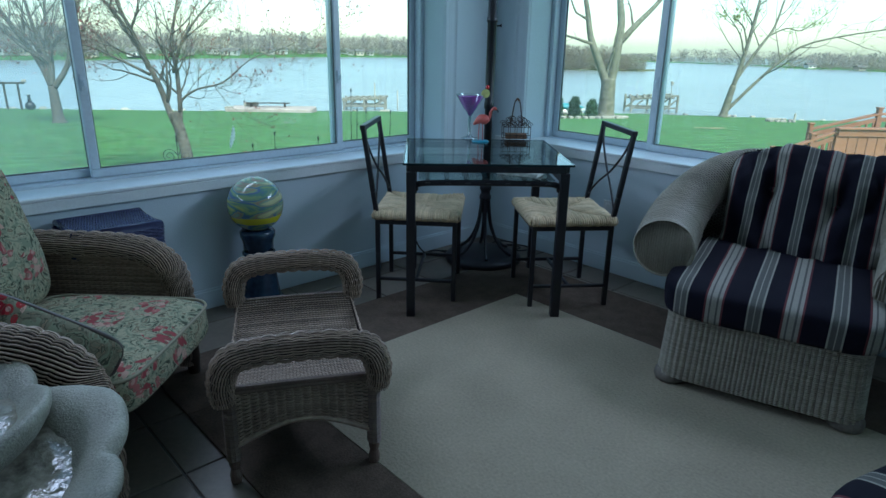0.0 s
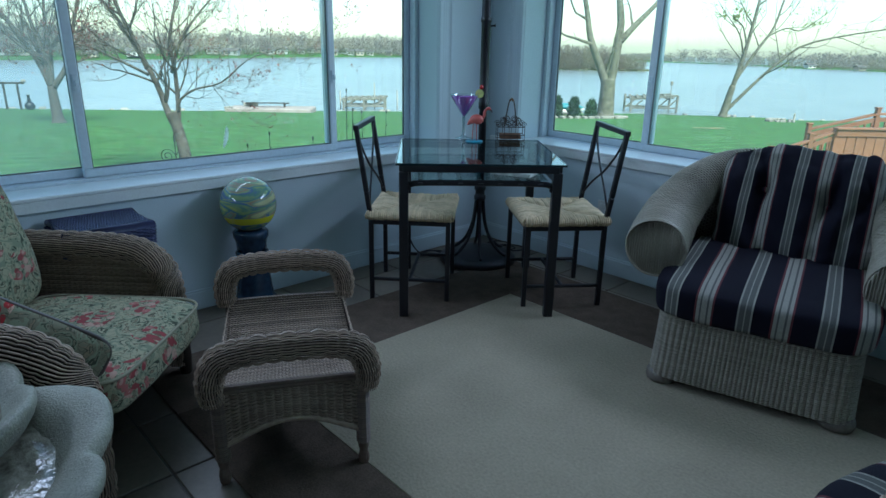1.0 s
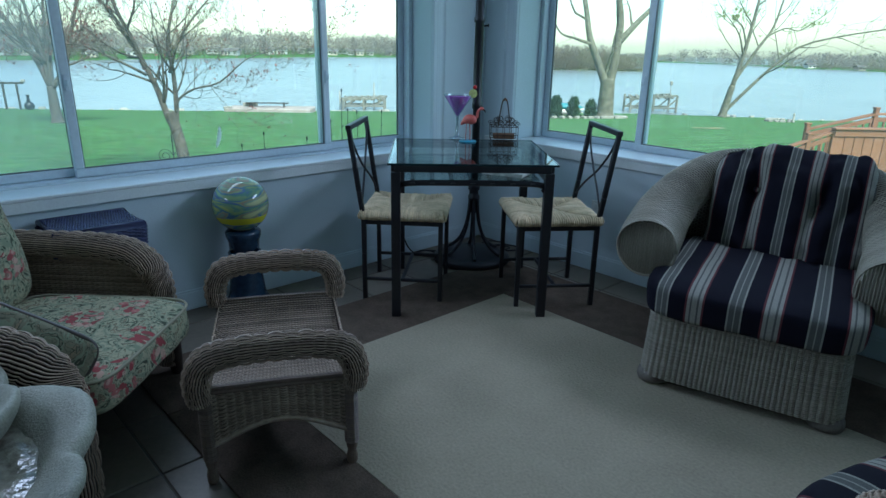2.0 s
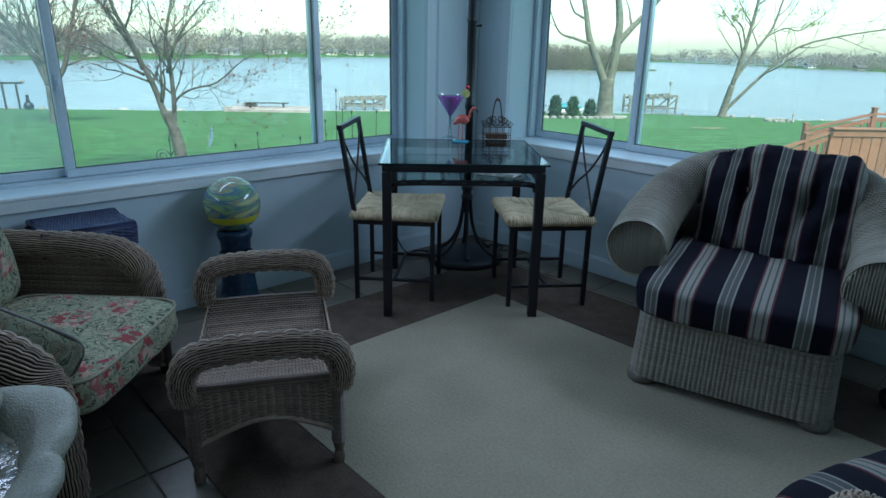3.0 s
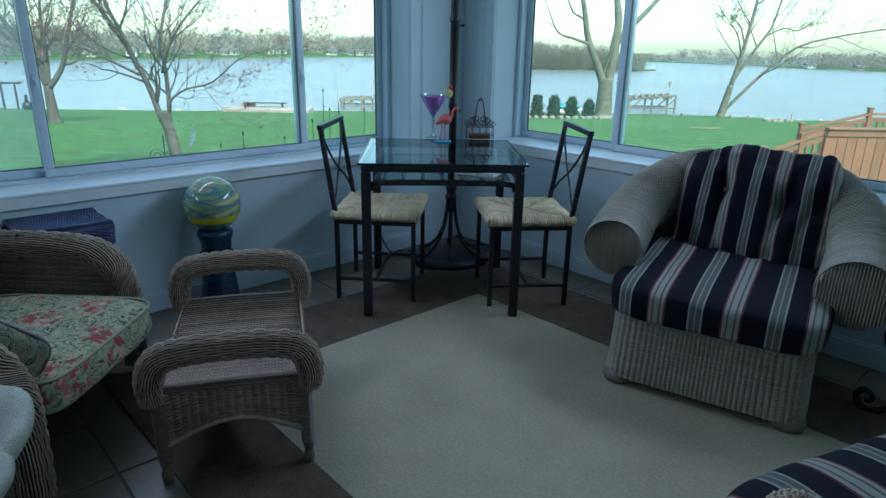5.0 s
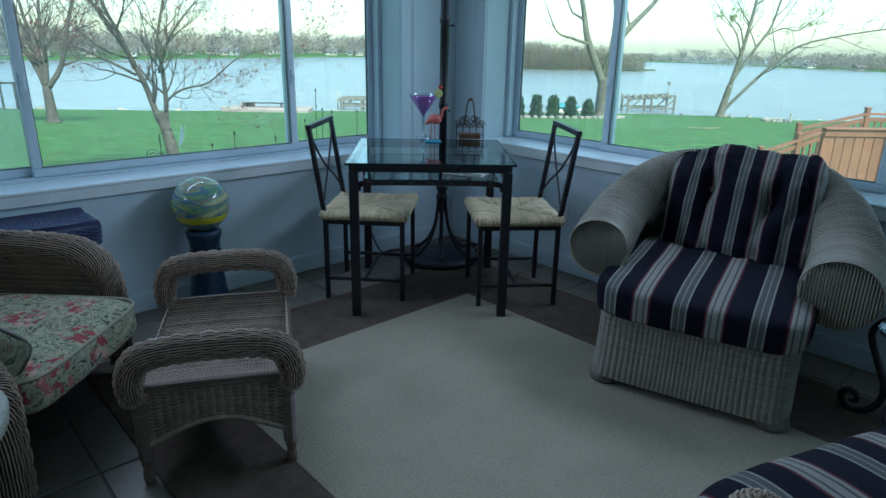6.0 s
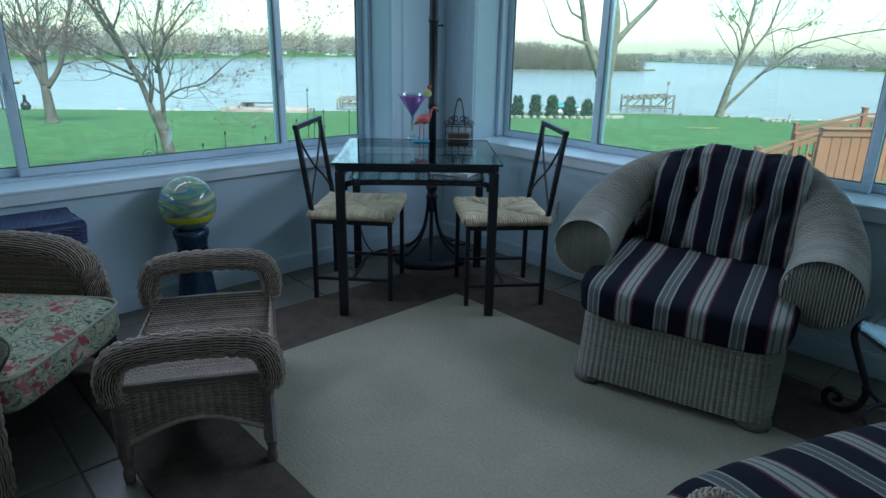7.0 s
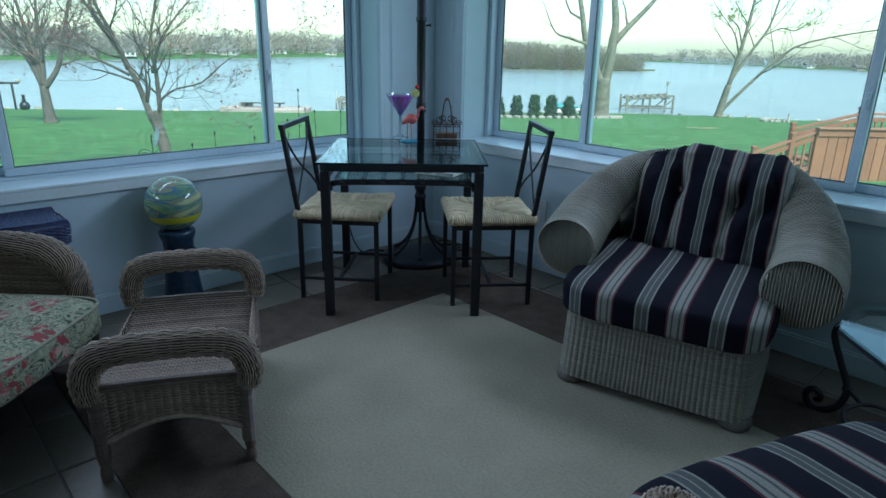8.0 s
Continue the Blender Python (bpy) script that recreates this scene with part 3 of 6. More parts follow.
# ---- bistro table and chairs ----
table = thing("bistro_table", pose(-2.171, 2.347, 0, 0, 0, 49.3), "square black iron bistro table with clear glass top", "table")
H = 0.35
g = Geo()
for a, b in (((-H, -H), (H, -H)), ((H, -H), (H, H)), ((H, H), (-H, H)), ((-H, H), (-H, -H))):
    g.beam((*a, 0.722), (*b, 0.722), 0.032, 0.032, 0.003)
part("top_frame", g, IRON, table, "black iron top frame")
for sx in (-1, 1):
    for sy in (-1, 1):
        leg = part("leg", Geo().box((sx * (H - 0.005), sy * (H - 0.005), 0.353), (0.042, 0.042, 0.706), 0.004), IRON, table)
        part("rubber_foot", Geo().box((sx * (H - 0.005), sy * (H - 0.005), 0.004), (0.034, 0.034, 0.008), 0.002), RUBBER, leg)
part("glass_top", Geo().box((0, 0, 0.743), (0.755, 0.755, 0.010), 0.002), TOPGLASS, table, "clear greenish glass top").visible_shadow = False
g = Geo()
for a, b in (((-0.3785, -0.3795), (0.3785, -0.3795)), ((-0.3795, -0.3765), (-0.3795, 0.3765)), ((0.3795, -0.3765), (0.3795, 0.3765)), ((-0.3785, 0.3795), (0.3785, 0.3795))):
    g.beam((*a, 0.743), (*b, 0.743), 0.003, 0.0095, 0.001)
part("glass_edge", g, TABLE_EDGE, table, "polished green glass edge")
for s in range(4):
    m = Matrix.Rotation(s * math.pi / 2, 4, "Z")
    pts = curve([(-H, -H + 0.03, 0.625), (-H + 0.03, -H + 0.02, 0.642), (-H + 0.09, -H, 0.655), (0, -H, 0.657), (H - 0.09, -H, 0.655), (H - 0.03, -H + 0.02, 0.642), (H, -H + 0.03, 0.625)], 26)
    g = Geo()
    P = [m @ Vector(p) for p in pts]
    g.tube([tuple(p) for p in P], 0.009, 8, flat=1.5)
    part("rail", g, IRON, table, "bowed lower rail")
for i in range(7):
    x = -0.27 + 0.09 * i
    part("shelf_slat", Geo().box((x, 0, 0.655), (0.022, 0.74, 0.008), 0.002), IRON, table)
part("shelf_glass", Geo().box((0, 0, 0.664), (0.62, 0.62, 0.007), 0.002), TOPGLASS, table, "clear glass lower shelf").visible_shadow = False


def bistro_chair(m, label):
    ch = thing("bistro_chair", m, label, "chair", "chairs round the table")
    W, D, Z = 0.205, 0.19, 0.425
    for s in (-1, 1):
        P = [(s * W, D, 0.0), (s * W, D, 0.25), (s * W, D, 0.43), (s * W, D + 0.02, 0.56), (s * W, D + 0.062, 0.86)]
        g = Geo()
        for i in range(len(P) - 1):
            g.beam(P[i], P[i + 1], 0.022, 0.024, 0.003, up=(1, 0, 0))
        part("back_post", g, IRON, ch)
        part("leg", Geo().box((s * W, -D, Z / 2), (0.022, 0.022, Z), 0.003), IRON, ch)
        part("seat_rail", Geo().beam((s * W, -D, Z - 0.012), (s * W, D, Z - 0.012), 0.02, 0.024), IRON, ch)
        part("stretcher", Geo().beam((s * W, -D, 0.115), (s * W, D, 0.115), 0.016, 0.016), IRON, ch)
    for y in (-D, D):
        part("seat_rail", Geo().beam((-W, y, Z - 0.012), (W, y, Z - 0.012), 0.02, 0.024), IRON, ch)
    part("cross_stretcher", Geo().beam((-W, 0.0, 0.115), (W, 0.0, 0.115), 0.016, 0.016), IRON, ch)
    part("top_rail", Geo().beam((-W - 0.011, D + 0.064, 0.866), (W + 0.011, D + 0.064, 0.866), 0.026, 0.024, 0.003), IRON, ch, "square top rail")
    for s in (-1, 1):
        pts = curve([(-s * (W - 0.005), D + 0.008, 0.49), (-s * 0.10, D + 0.02, 0.575), (s * 0.03, D + 0.036, 0.66), (s * 0.15, D + 0.05, 0.77), (s * (W - 0.012), D + 0.06, 0.85)], 16)
        part("back_rod", Geo().tube(pts, 0.0055, 8), IRON, ch, "thin curved crossing rod", True)
    # rush seat: cords wrap over each rail and run in to the crossing diagonals
    g = Geo()
    w, d = W + 0.012, D + 0.016
    for side in range(4):
        hl, hd = (w, d) if side % 2 == 0 else (d, w)
        n = int(hl * 2 / 0.0105)
        for i in range(n):
            q = -1 + 2 * (i + 0.5) / n
            depth = max(0.012, hd * (1 - abs(q)))
            lift = random.uniform(-0.002, 0.002) + 0.002 * math.sin(i * 0.37 + side)
            line = []
            for u, z in ((-0.004, 0.428), (-0.009, 0.444), (-0.003, 0.457), (0.25 * depth, 0.466), (0.6 * depth, 0.463), (depth, 0.452)):
                p = (q * hl + random.uniform(-0.0015, 0.0015), -hd + u)
                p = {0: (p[0], p[1]), 1: (-p[1], p[0]), 2: (-p[0], -p[1]), 3: (p[1], -p[0])}[side]
                line.append((p[0], p[1], z + lift * (1 if z > 0.45 else 0.3)))
            g.tube(line, [random.uniform(0.0048, 0.0068) for _ in range(6)], 6)
    g.box((0, 0, 0.444), (w * 1.9, d * 1.9, 0.010), 0.004)
    tagged(part("rush_seat", g, RUSH, ch, "woven straw-coloured rush seat", True), kind="stuff")
    return ch


bistro_chair(pose(-2.409, 2.156, 0, 0, 0, 132.9), "black iron bistro chair with woven rush seat beside the table")
bistro_chair(pose(-1.884, 2.656, 0, 0, 0, -37), "black iron bistro chair with rush seat before the north window")

# ---- things on the table ----
def on_table(x, y, z=0.748, rz=0):
    return pose(x, y, z, 0, 0, rz)


mg = thing("martini_glass", on_table(-2.50, 2.585), "oversized clear martini glass with purple drink on the table", "glass")
part("bowl", Geo().lathe([(0.004, 0.112), (0.008, 0.120), (0.079, 0.236), (0.080, 0.240)], 32, cap=False), CLEAR, mg, "flared clear glass bowl", True).visible_shadow = False
part("stem", Geo().lathe([(0.045, 0.0), (0.047, 0.004), (0.02, 0.010), (0.009, 0.025), (0.0075, 0.07), (0.009, 0.117)], 28, cap=False), CLEAR, mg, "clear glass stem and foot", True).visible_shadow = False
part("drink", Geo().lathe([(0.001, 0.124), (0.006, 0.126), (0.0725, 0.2305), (0.0725, 0.2312), (0.001, 0.2312)], 32), PURPLE, mg, "purple drink", True)
lime = Geo()
lime.lathe([(0.020, -0.003), (0.0235, -0.0015), (0.0235, 0.0015), (0.020, 0.003)], 20)
lm = part("lime_slice", lime, LIME, mg, "pale green lime slice on the rim")
lm.matrix_basis = pose(0.058, 0.058, 0.245, 90, 0, 40)
ch_ = part("cherry", Geo().lathe([(0.001, -0.012), (0.008, -0.009), (0.0125, 0), (0.008, 0.009), (0.001, 0.012)], 16), CHERRY, mg, "red cherry", True)
ch_.matrix_basis = pose(0.064, 0.066, 0.279)

fl = thing("flamingo_figurine", on_table(-2.375, 2.545, 0.748, 35), "coral pink flamingo figurine on a round teal base", "figurine")
part("base", Geo().lathe([(0.044, 0), (0.046, 0.003), (0.045, 0.007), (0.03, 0.009)], 28), TEALB, fl, "round teal base", True)
for s in (-1, 1):
    part("leg", Geo().tube([(s * 0.012, 0, 0.008), (s * 0.011, 0.004, 0.05), (s * 0.008, 0, 0.10)], 0.0022, 6), PINK, fl, "", True)
body = Geo().tube(curve([(0.045, 0, 0.112), (0.025, 0, 0.118), (0.0, 0, 0.120), (-0.02, 0, 0.108), (-0.04, 0, 0.09)], 12), [0.004, 0.016, 0.023, 0.026, 0.027, 0.026, 0.024, 0.021, 0.016, 0.012, 0.008, 0.003], 12)
part("body", body, PINK, fl, "rounded pink body", True)
part("neck", Geo().tube(curve([(0.03, 0, 0.12), (0.047, 0, 0.135), (0.05, 0, 0.155), (0.058, 0, 0.172), (0.068, 0, 0.178)], 14), np.linspace(0.008, 0.006, 14), 8), PINK, fl, "", True)
part("head", Geo().tube([(0.058, 0, 0.172), (0.066, 0, 0.178), (0.076, 0, 0.178), (0.083, 0, 0.172)], [0.005, 0.010, 0.009, 0.004], 10), PINK, fl, "", True)
part("beak", Geo().tube([(0.080, 0, 0.174), (0.089, 0, 0.166), (0.091, 0, 0.156)], [0.005, 0.004, 0.001], 8), RUBBER, fl, "black hooked beak", True)

bk = thing("wire_basket", on_table(-2.315, 2.765, 0.748, 48), "dark scrolled wire basket with handle holding coasters", "basket")
w, d, hh = 0.074, 0.046, 0.074
for z in (0.004, 0.03, hh):
    part("wire_ring", Geo().tube([(-w, -d, z), (w, -d, z), (w, d, z), (-w, d, z)], 0.0022, 6, closed=True), WIRE, bk, "", True)
for x, y in [(sx * w * f, sy * d) for f in (-1, -0.5, 0, 0.5, 1) for sx in (1,) for sy in (-1, 1)]:
    part("upright_wire", Geo().tube([(x, y, 0.004), (x, y, hh)], 0.0018, 6), WIRE, bk, "", True)
a = np.linspace(0, 2.6 * np.pi, 26)
for x0, s in ((-0.068, -1), (-0.041, 1), (-0.014, -1), (0.014, 1), (0.041, -1), (0.068, 1)):
    for y in (-d, d):
        rr = 0.016 * (1 - a / 11)
        part("scroll", Geo().tube(np.stack([x0 + s * rr * np.cos(a), 0 * a + y, hh + 0.012 + rr * np.sin(a)], 1), 0.0017, 5), WIRE, bk, "", True)
part("handle", Geo().tube(curve([(-0.032, 0, hh), (-0.026, 0, 0.13), (-0.013, 0, 0.205), (0, 0, 0.222), (0.013, 0, 0.205), (0.026, 0, 0.13), (0.032, 0, hh)], 24), 0.0034, 8), WIRE, bk, "tall looped handle", True)
part("handle_grip", Geo().tube([(-0.009, 0, 0.210), (0, 0, 0.223), (0.009, 0, 0.210)], 0.006, 8), CORK, bk, "", True)
for x0, s in ((-0.055, 1), (-0.028, -1), (0.028, 1), (0.055, -1)):
    for y in (-d * 0.5, d * 0.5):
        rr = 0.020 * (1 - a / 12)
        part("scroll", Geo().tube(np.stack([0.75 * x0 + s * rr * np.cos(a), 0 * a + y, hh + 0.045 - 0.3 * abs(x0) + rr * np.sin(a)], 1), 0.0017, 5), WIRE, bk, "", True)
for z in (0.012, 0.021, 0.030):
    part("coaster", Geo().box((0, 0, z), (0.115, 0.072, 0.007), 0.003), CORK, bk, "brown coaster")

book = thing("magazine", pose(-1.915, 2.36, 0.6685, 0, 0, 20), "pale paperback magazine on the table's lower shelf", "magazine")
part("pages", Geo().box((0, 0, 0.009), (0.20, 0.145, 0.016), 0.003), PAPER, book, "pale page block")
part("cover", Geo().box((0, 0, 0.0185), (0.205, 0.15, 0.0025), 0.001), PAPER, book, "pale printed cover")

# ---- floor lamp in the corner ----
lamp = thing("floor_lamp", pose(-2.50, 2.735, 0), "black iron floor lamp with curved legs on a round base", "lamp")
part("base_disc", Geo().lathe([(0.215, 0.0), (0.228, 0.006), (0.228, 0.030), (0.220, 0.040), (0.17, 0.052), (0.05, 0.06)], 48), IRON, lamp, "heavy round iron base", True)
part("pole", Geo().lathe([(0.022, 0.30), (0.022, 0.90), (0.027, 0.905), (0.027, 0.935), (0.0245, 0.94), (0.0245, 1.36), (0.029, 1.365), (0.029, 1.385), (0.0245, 1.39), (0.0245, 2.02), (0.002, 2.03)], 20), IRON, lamp, "", True)
part("collar", Geo().lathe([(0.030, 0.375), (0.034, 0.382), (0.034, 0.40), (0.027, 0.41), (0.027, 0.43), (0.034, 0.44), (0.034, 0.458), (0.030, 0.465)], 20), IRON, lamp, "ringed collar", True)
for i in range(6):
    q = 2 * math.pi * i / 6 + 0.35
    prof = curve([(0.022, 0.40), (0.028, 0.32), (0.045, 0.22), (0.085, 0.13), (0.14, 0.075), (0.18, 0.055)], 18)
    part("curved_leg", Geo().tube([(r * math.cos(q), r * math.sin(q), z) for r, z in prof], 0.0095, 8), IRON, lamp, "", True)
part("switch_knob", Geo().tube([(0.018, 0.018, 1.345), (0.032, 0.03, 1.347), (0.038, 0.035, 1.347)], [0.005, 0.005, 0.010], 8), IRON, lamp, "", True)


def cable(m, loops, r0, label):
    t = np.linspace(0, loops * 2 * np.pi, 34 * loops)
    rs = np.random.RandomState(int(r0 * 1000))
    ph = rs.uniform(0, 6, 4)
    r = r0 * (1 + 0.18 * np.sin(0.63 * t + ph[0]) + 0.1 * np.sin(1.7 * t + ph[1]))
    P = np.stack([r * np.cos(t) + 0.03 * np.sin(0.31 * t), 0.7 * r * np.sin(t) + 0.02 * np.sin(0.47 * t), 0.008 + 0.010 * (1 + np.sin(0.9 * t + ph[2])) + t * 0.0006], 1)
    ob = part("power_cable", Geo().tube(P, 0.0042, 6), RUBBER, None, label, True)
    ob.matrix_basis = m
    return tagged(ob, category="cable")


cable(pose(-2.52, 2.99, 0.0, 0, 0, 20), 3, 0.085, "coiled black power cable behind the lamp base")
cable(pose(-2.72, 2.55, 0.0, 0, 0, 75), 2, 0.075, "loose black power cable loops on the tiles")
lead = curve([(-2.836, 2.46, 0.36), (-2.836, 2.45, 0.22), (-2.82, 2.47, 0.10), (-2.79, 2.50, 0.03), (-2.74, 2.54, 0.006), (-2.66, 2.60, 0.008)], 30)
tagged(part("power_cable", Geo().tube(lead, 0.0042, 6), RUBBER, None, "black power lead running down the wall", True), category="cable")
out = thing("wall_outlet", pose(-1.92, NY - 0.004, 0.36), "white plastic wall outlet on the blue wall", "outlet")
part("plate", Geo().box((0, 0, 0), (0.07, 0.007, 0.115), 0.002), PLASTIC, out)
for z in (-0.025, 0.025):
    part("socket", Geo().box((0, -0.005, z), (0.035, 0.004, 0.03), 0.001), PLASTIC, out)

# ---- gazing ball on its pedestal ----
ped = thing("pedestal", pose(-2.70, 1.385, 0), "dark blue glazed ceramic pedestal against the wall", "pedestal")
part("shaft", Geo().lathe([(0.105, 0.0), (0.108, 0.01), (0.102, 0.05), (0.090, 0.065), (0.084, 0.10), (0.070, 0.24), (0.068, 0.27)], 32), CERAMIC, ped, "", True)
part("neck_ring", Geo().lathe([(0.069, 0.27), (0.077, 0.276), (0.077, 0.288), (0.070, 0.294)], 32), CERAMIC, ped, "raised ring", True)
part("cap", Geo().lathe([(0.069, 0.294), (0.070, 0.33), (0.074, 0.35), (0.081, 0.366), (0.082, 0.388), (0.074, 0.397), (0.05, 0.399)], 32), CERAMIC, ped, "flared cap", True)
R = 0.128
ball = part("gazing_ball", Geo().lathe([(R * math.sin(q), 0.515 - R * math.cos(q)) for q in np.linspace(0.38, math.pi - 0.01, 30)], 48), SWIRL, None, "swirled green, blue and yellow art glass gazing ball on the pedestal", True)
ball.matrix_basis = pose(-2.70, 1.385, 0.005)
tagged(ball, category="gazing ball")

# ---- navy wicker hamper behind the floral chair ----
ham = thing("wicker_hamper", pose(-2.69, 0.75, 0, 0, 0, 90), "navy blue woven wicker hamper with lid under the window", "hamper")


def box_wall(w, d, z0, z1, rad, flare=0.0):
    """Upright wall of a box with rounded corners, as S(u, v)."""
    def S(u, v):
        t = u * 2 * np.pi
        c, s = np.cos(t), np.sin(t)
        k = (np.abs(c) ** 8 + np.abs(s) ** 8) ** (-1 / 8)
        f = 1 + flare * v
        return np.stack([w / 2 * k * c * f, d / 2 * k * s * f, z0 + (z1 - z0) * v + 0 * u], -1)
    return S


def flat_top(w, d, z):
    return lambda u, v: np.stack([(u - 0.5) * w, (v - 0.5) * d, z + 0 * u], -1)


S = box_wall(0.295, 0.23, 0.0, 0.46, 0.03, 0.03)
part("body", Geo().sheet(S, 60, 4, True).weave(S, 56, 62, 0.0028, 0.0034, 0.0024), WICKER_B, ham)
S = box_wall(0.345, 0.275, 0.450, 0.530, 0.03, 0.03)
g = Geo().sheet(S, 60, 3, True).weave(S, 60, 12, 0.0028, 0.0034, 0.0024)
g.box((0, 0, 0.54), (0.315, 0.25, 0.018), 0.008)
T2 = lambda u, v: np.stack([(v - 0.5) * 0.30, (u - 0.5) * 0.24, 0.552 + 0 * u], -1)
g.weave(T2, 12, 60, 0.002, 0.0028, 0.002)
g.tube([(-0.158, -0.126, 0.540), (0.158, -0.126, 0.540), (0.158, 0.126, 0.540), (-0.158, 0.126, 0.540)], 0.016, 10, closed=True)
part("lid", g, WICKER_B, ham, "woven navy lid with rolled rim")


def sweep(points, radii, a0=0.0, a1=2 * np.pi, flat=1.0, up=(0, 0, 1), swap=False):
    """Surface of a round roll along a line: S(u along, v around), or the other way with swap."""
    n = 120
    P = curve(points, n)
    rr = np.interp(np.linspace(0, 1, n), np.linspace(0, 1, len(radii)), radii)
    T = np.gradient(P, axis=0)
    T /= np.linalg.norm(T, axis=1)[:, None]
    A = np.cross(T, np.array(up, float))
    A /= np.linalg.norm(A, axis=1)[:, None] + 1e-9
    B = np.cross(A, T)
    x = np.linspace(0, 1, n)

    def S(u, v):
        if swap:
            u, v = v, u
        ang = a0 + (a1 - a0) * v
        pick = lambda Q: np.stack([np.interp(u, x, Q[:, i]) for i in range(3)], -1)
        r = np.interp(u, x, rr)[..., None]
        return pick(P) + r * (pick(A) * np.cos(ang)[..., None] + flat * pick(B) * np.sin(ang)[..., None])
    return S


# ---- wicker ottoman with looped ends ----
ott = thing("wicker_ottoman", pose(-1.745, 1.045, 0, 0, 0, 62), "grey-brown wicker ottoman bench with looped end handles on the rug", "ottoman")
OW, OL = 0.205, 0.325
S = lambda u, v: np.stack([(u - 0.5) * 2 * OW, (v - 0.5) * 2 * OL, 0.320 - 0.042 * np.sin(np.pi * v) ** 0.7 + 0.004 * np.sin(np.pi * u)], -1)
g = Geo().sheet(lambda u, v: S(u, v) - np.array([0, 0, 0.006]), 8, 16)
g.weave(S, 40, 46, 0.0004, 0.0036, 0.0024, per=4, rib=0.0018)
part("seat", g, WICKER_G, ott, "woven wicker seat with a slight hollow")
for s in (-1, 1):
    g = Geo()
    for z in (0.312, 0.300):
        g.tube([(-OW, s * OL, z), (0, s * OL, z + 0.003), (OW, s * OL, z)], 0.0095, 8)
    wrap = np.linspace(0, 1, 62)
    for q in wrap:
        x = (q - 0.5) * 2 * OW
        g.tube([(x, s * OL + 0.013 * math.cos(k), 0.306 + 0.018 * math.sin(k)) for k in np.linspace(0, 2 * math.pi, 8, endpoint=False)], 0.0032, 4, closed=True)
    part("seat_rail", g, WICKER_L, ott, "wrapped end rail")
    # looped handle
    dz = -0.022 if s < 0 else 0.004
    path = [(-OW - 0.012, s * OL, 0.295), (-OW - 0.016, s * (OL + 0.004), 0.36), (-OW + 0.012, s * (OL + 0.008), 0.425), (-OW + 0.085, s * (OL + 0.010), 0.447),
            (0, s * (OL + 0.010), 0.452), (OW - 0.085, s * (OL + 0.010), 0.447), (OW - 0.012, s * (OL + 0.008), 0.425), (OW + 0.016, s * (OL + 0.004), 0.36), (OW + 0.012, s * OL, 0.295)]
    path = [(x, y, z + dz) for x, y, z in path]
    R = sweep(path, [0.026, 0.030, 0.032, 0.031, 0.031, 0.031, 0.032, 0.030, 0.026], flat=1.0, up=(0, 1, 0))
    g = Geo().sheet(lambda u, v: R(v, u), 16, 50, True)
    R2 = sweep(path, [0.031, 0.037, 0.039, 0.038, 0.038, 0.038, 0.039, 0.037, 0.031], up=(0, 1, 0))
    g.weave(R2, 24, 32, 0.0010, 0.0024, 0.0020, per=8, rib=0.0025)
    part("end_loop", g, WICKER_G, ott, "thick woven loop handle")
    # apron with an arched lower edge
    low = lambda u: 0.125 + 0.070 * np.sin(np.pi * u) ** 1.2
    F = lambda u, v: np.stack([(u - 0.5) * 2 * (OW + 0.004), s * (OL + 0.006) + 0 * u, low(u) + (0.298 - low(u)) * v], -1)
    g = Geo().sheet(lambda u, v: F(u, v) - np.array([0, s * 0.004, 0]), 20, 4)
    g.weave(F, 17, 26, 0.0016, 0.0028, 0.0020, per=8, rib=0.0026)
    g.tube([tuple(F(np.array(q), np.array(0.0))) for q in np.linspace(0, 1, 22)], 0.0085, 7)
    part("apron", g, WICKER_G, ott, "woven arched end apron")
for s in (-1, 1):
    low = lambda u: 0.125 + 0.090 * np.sin(np.pi * u) ** 1.2
    F = lambda u, v: np.stack([s * (OW + 0.006) + 0 * u, (u - 0.5) * 2 * OL, low(u) + (0.305 - low(u)) * v], -1)
    g = Geo().sheet(lambda u, v: F(u, v) - np.array([s * 0.004, 0, 0]), 24, 4)
    g.weave(F, 26, 26, 0.0016, 0.0028, 0.0020, per=8, rib=0.0026)
    g.tube([tuple(F(np.array(q), np.array(0.0))) for q in np.linspace(0, 1, 26)], 0.0085, 7)
    part("apron", g, WICKER_G, ott, "woven arched side apron")
    for t in (-1, 1):
        x, y = s * OW, t * OL
        g = Geo().lathe([(0.011, 0.0), (0.016, 0.006), (0.018, 0.03), (0.013, 0.052), (0.017, 0.066), (0.018, 0.08), (0.018, 0.30)], 14, (x, y, 0))
        for z in np.arange(0.085, 0.29, 0.0068):
            g.tube([(x + 0.019 * math.cos(k), y + 0.019 * math.sin(k), z) for k in np.linspace(0, 2 * math.pi, 10, endpoint=False)], 0.0038, 4, closed=True)
        tagged(part("leg", g, WICKER_L, ott, "turned foot with wrapped post"), kind="stuff")

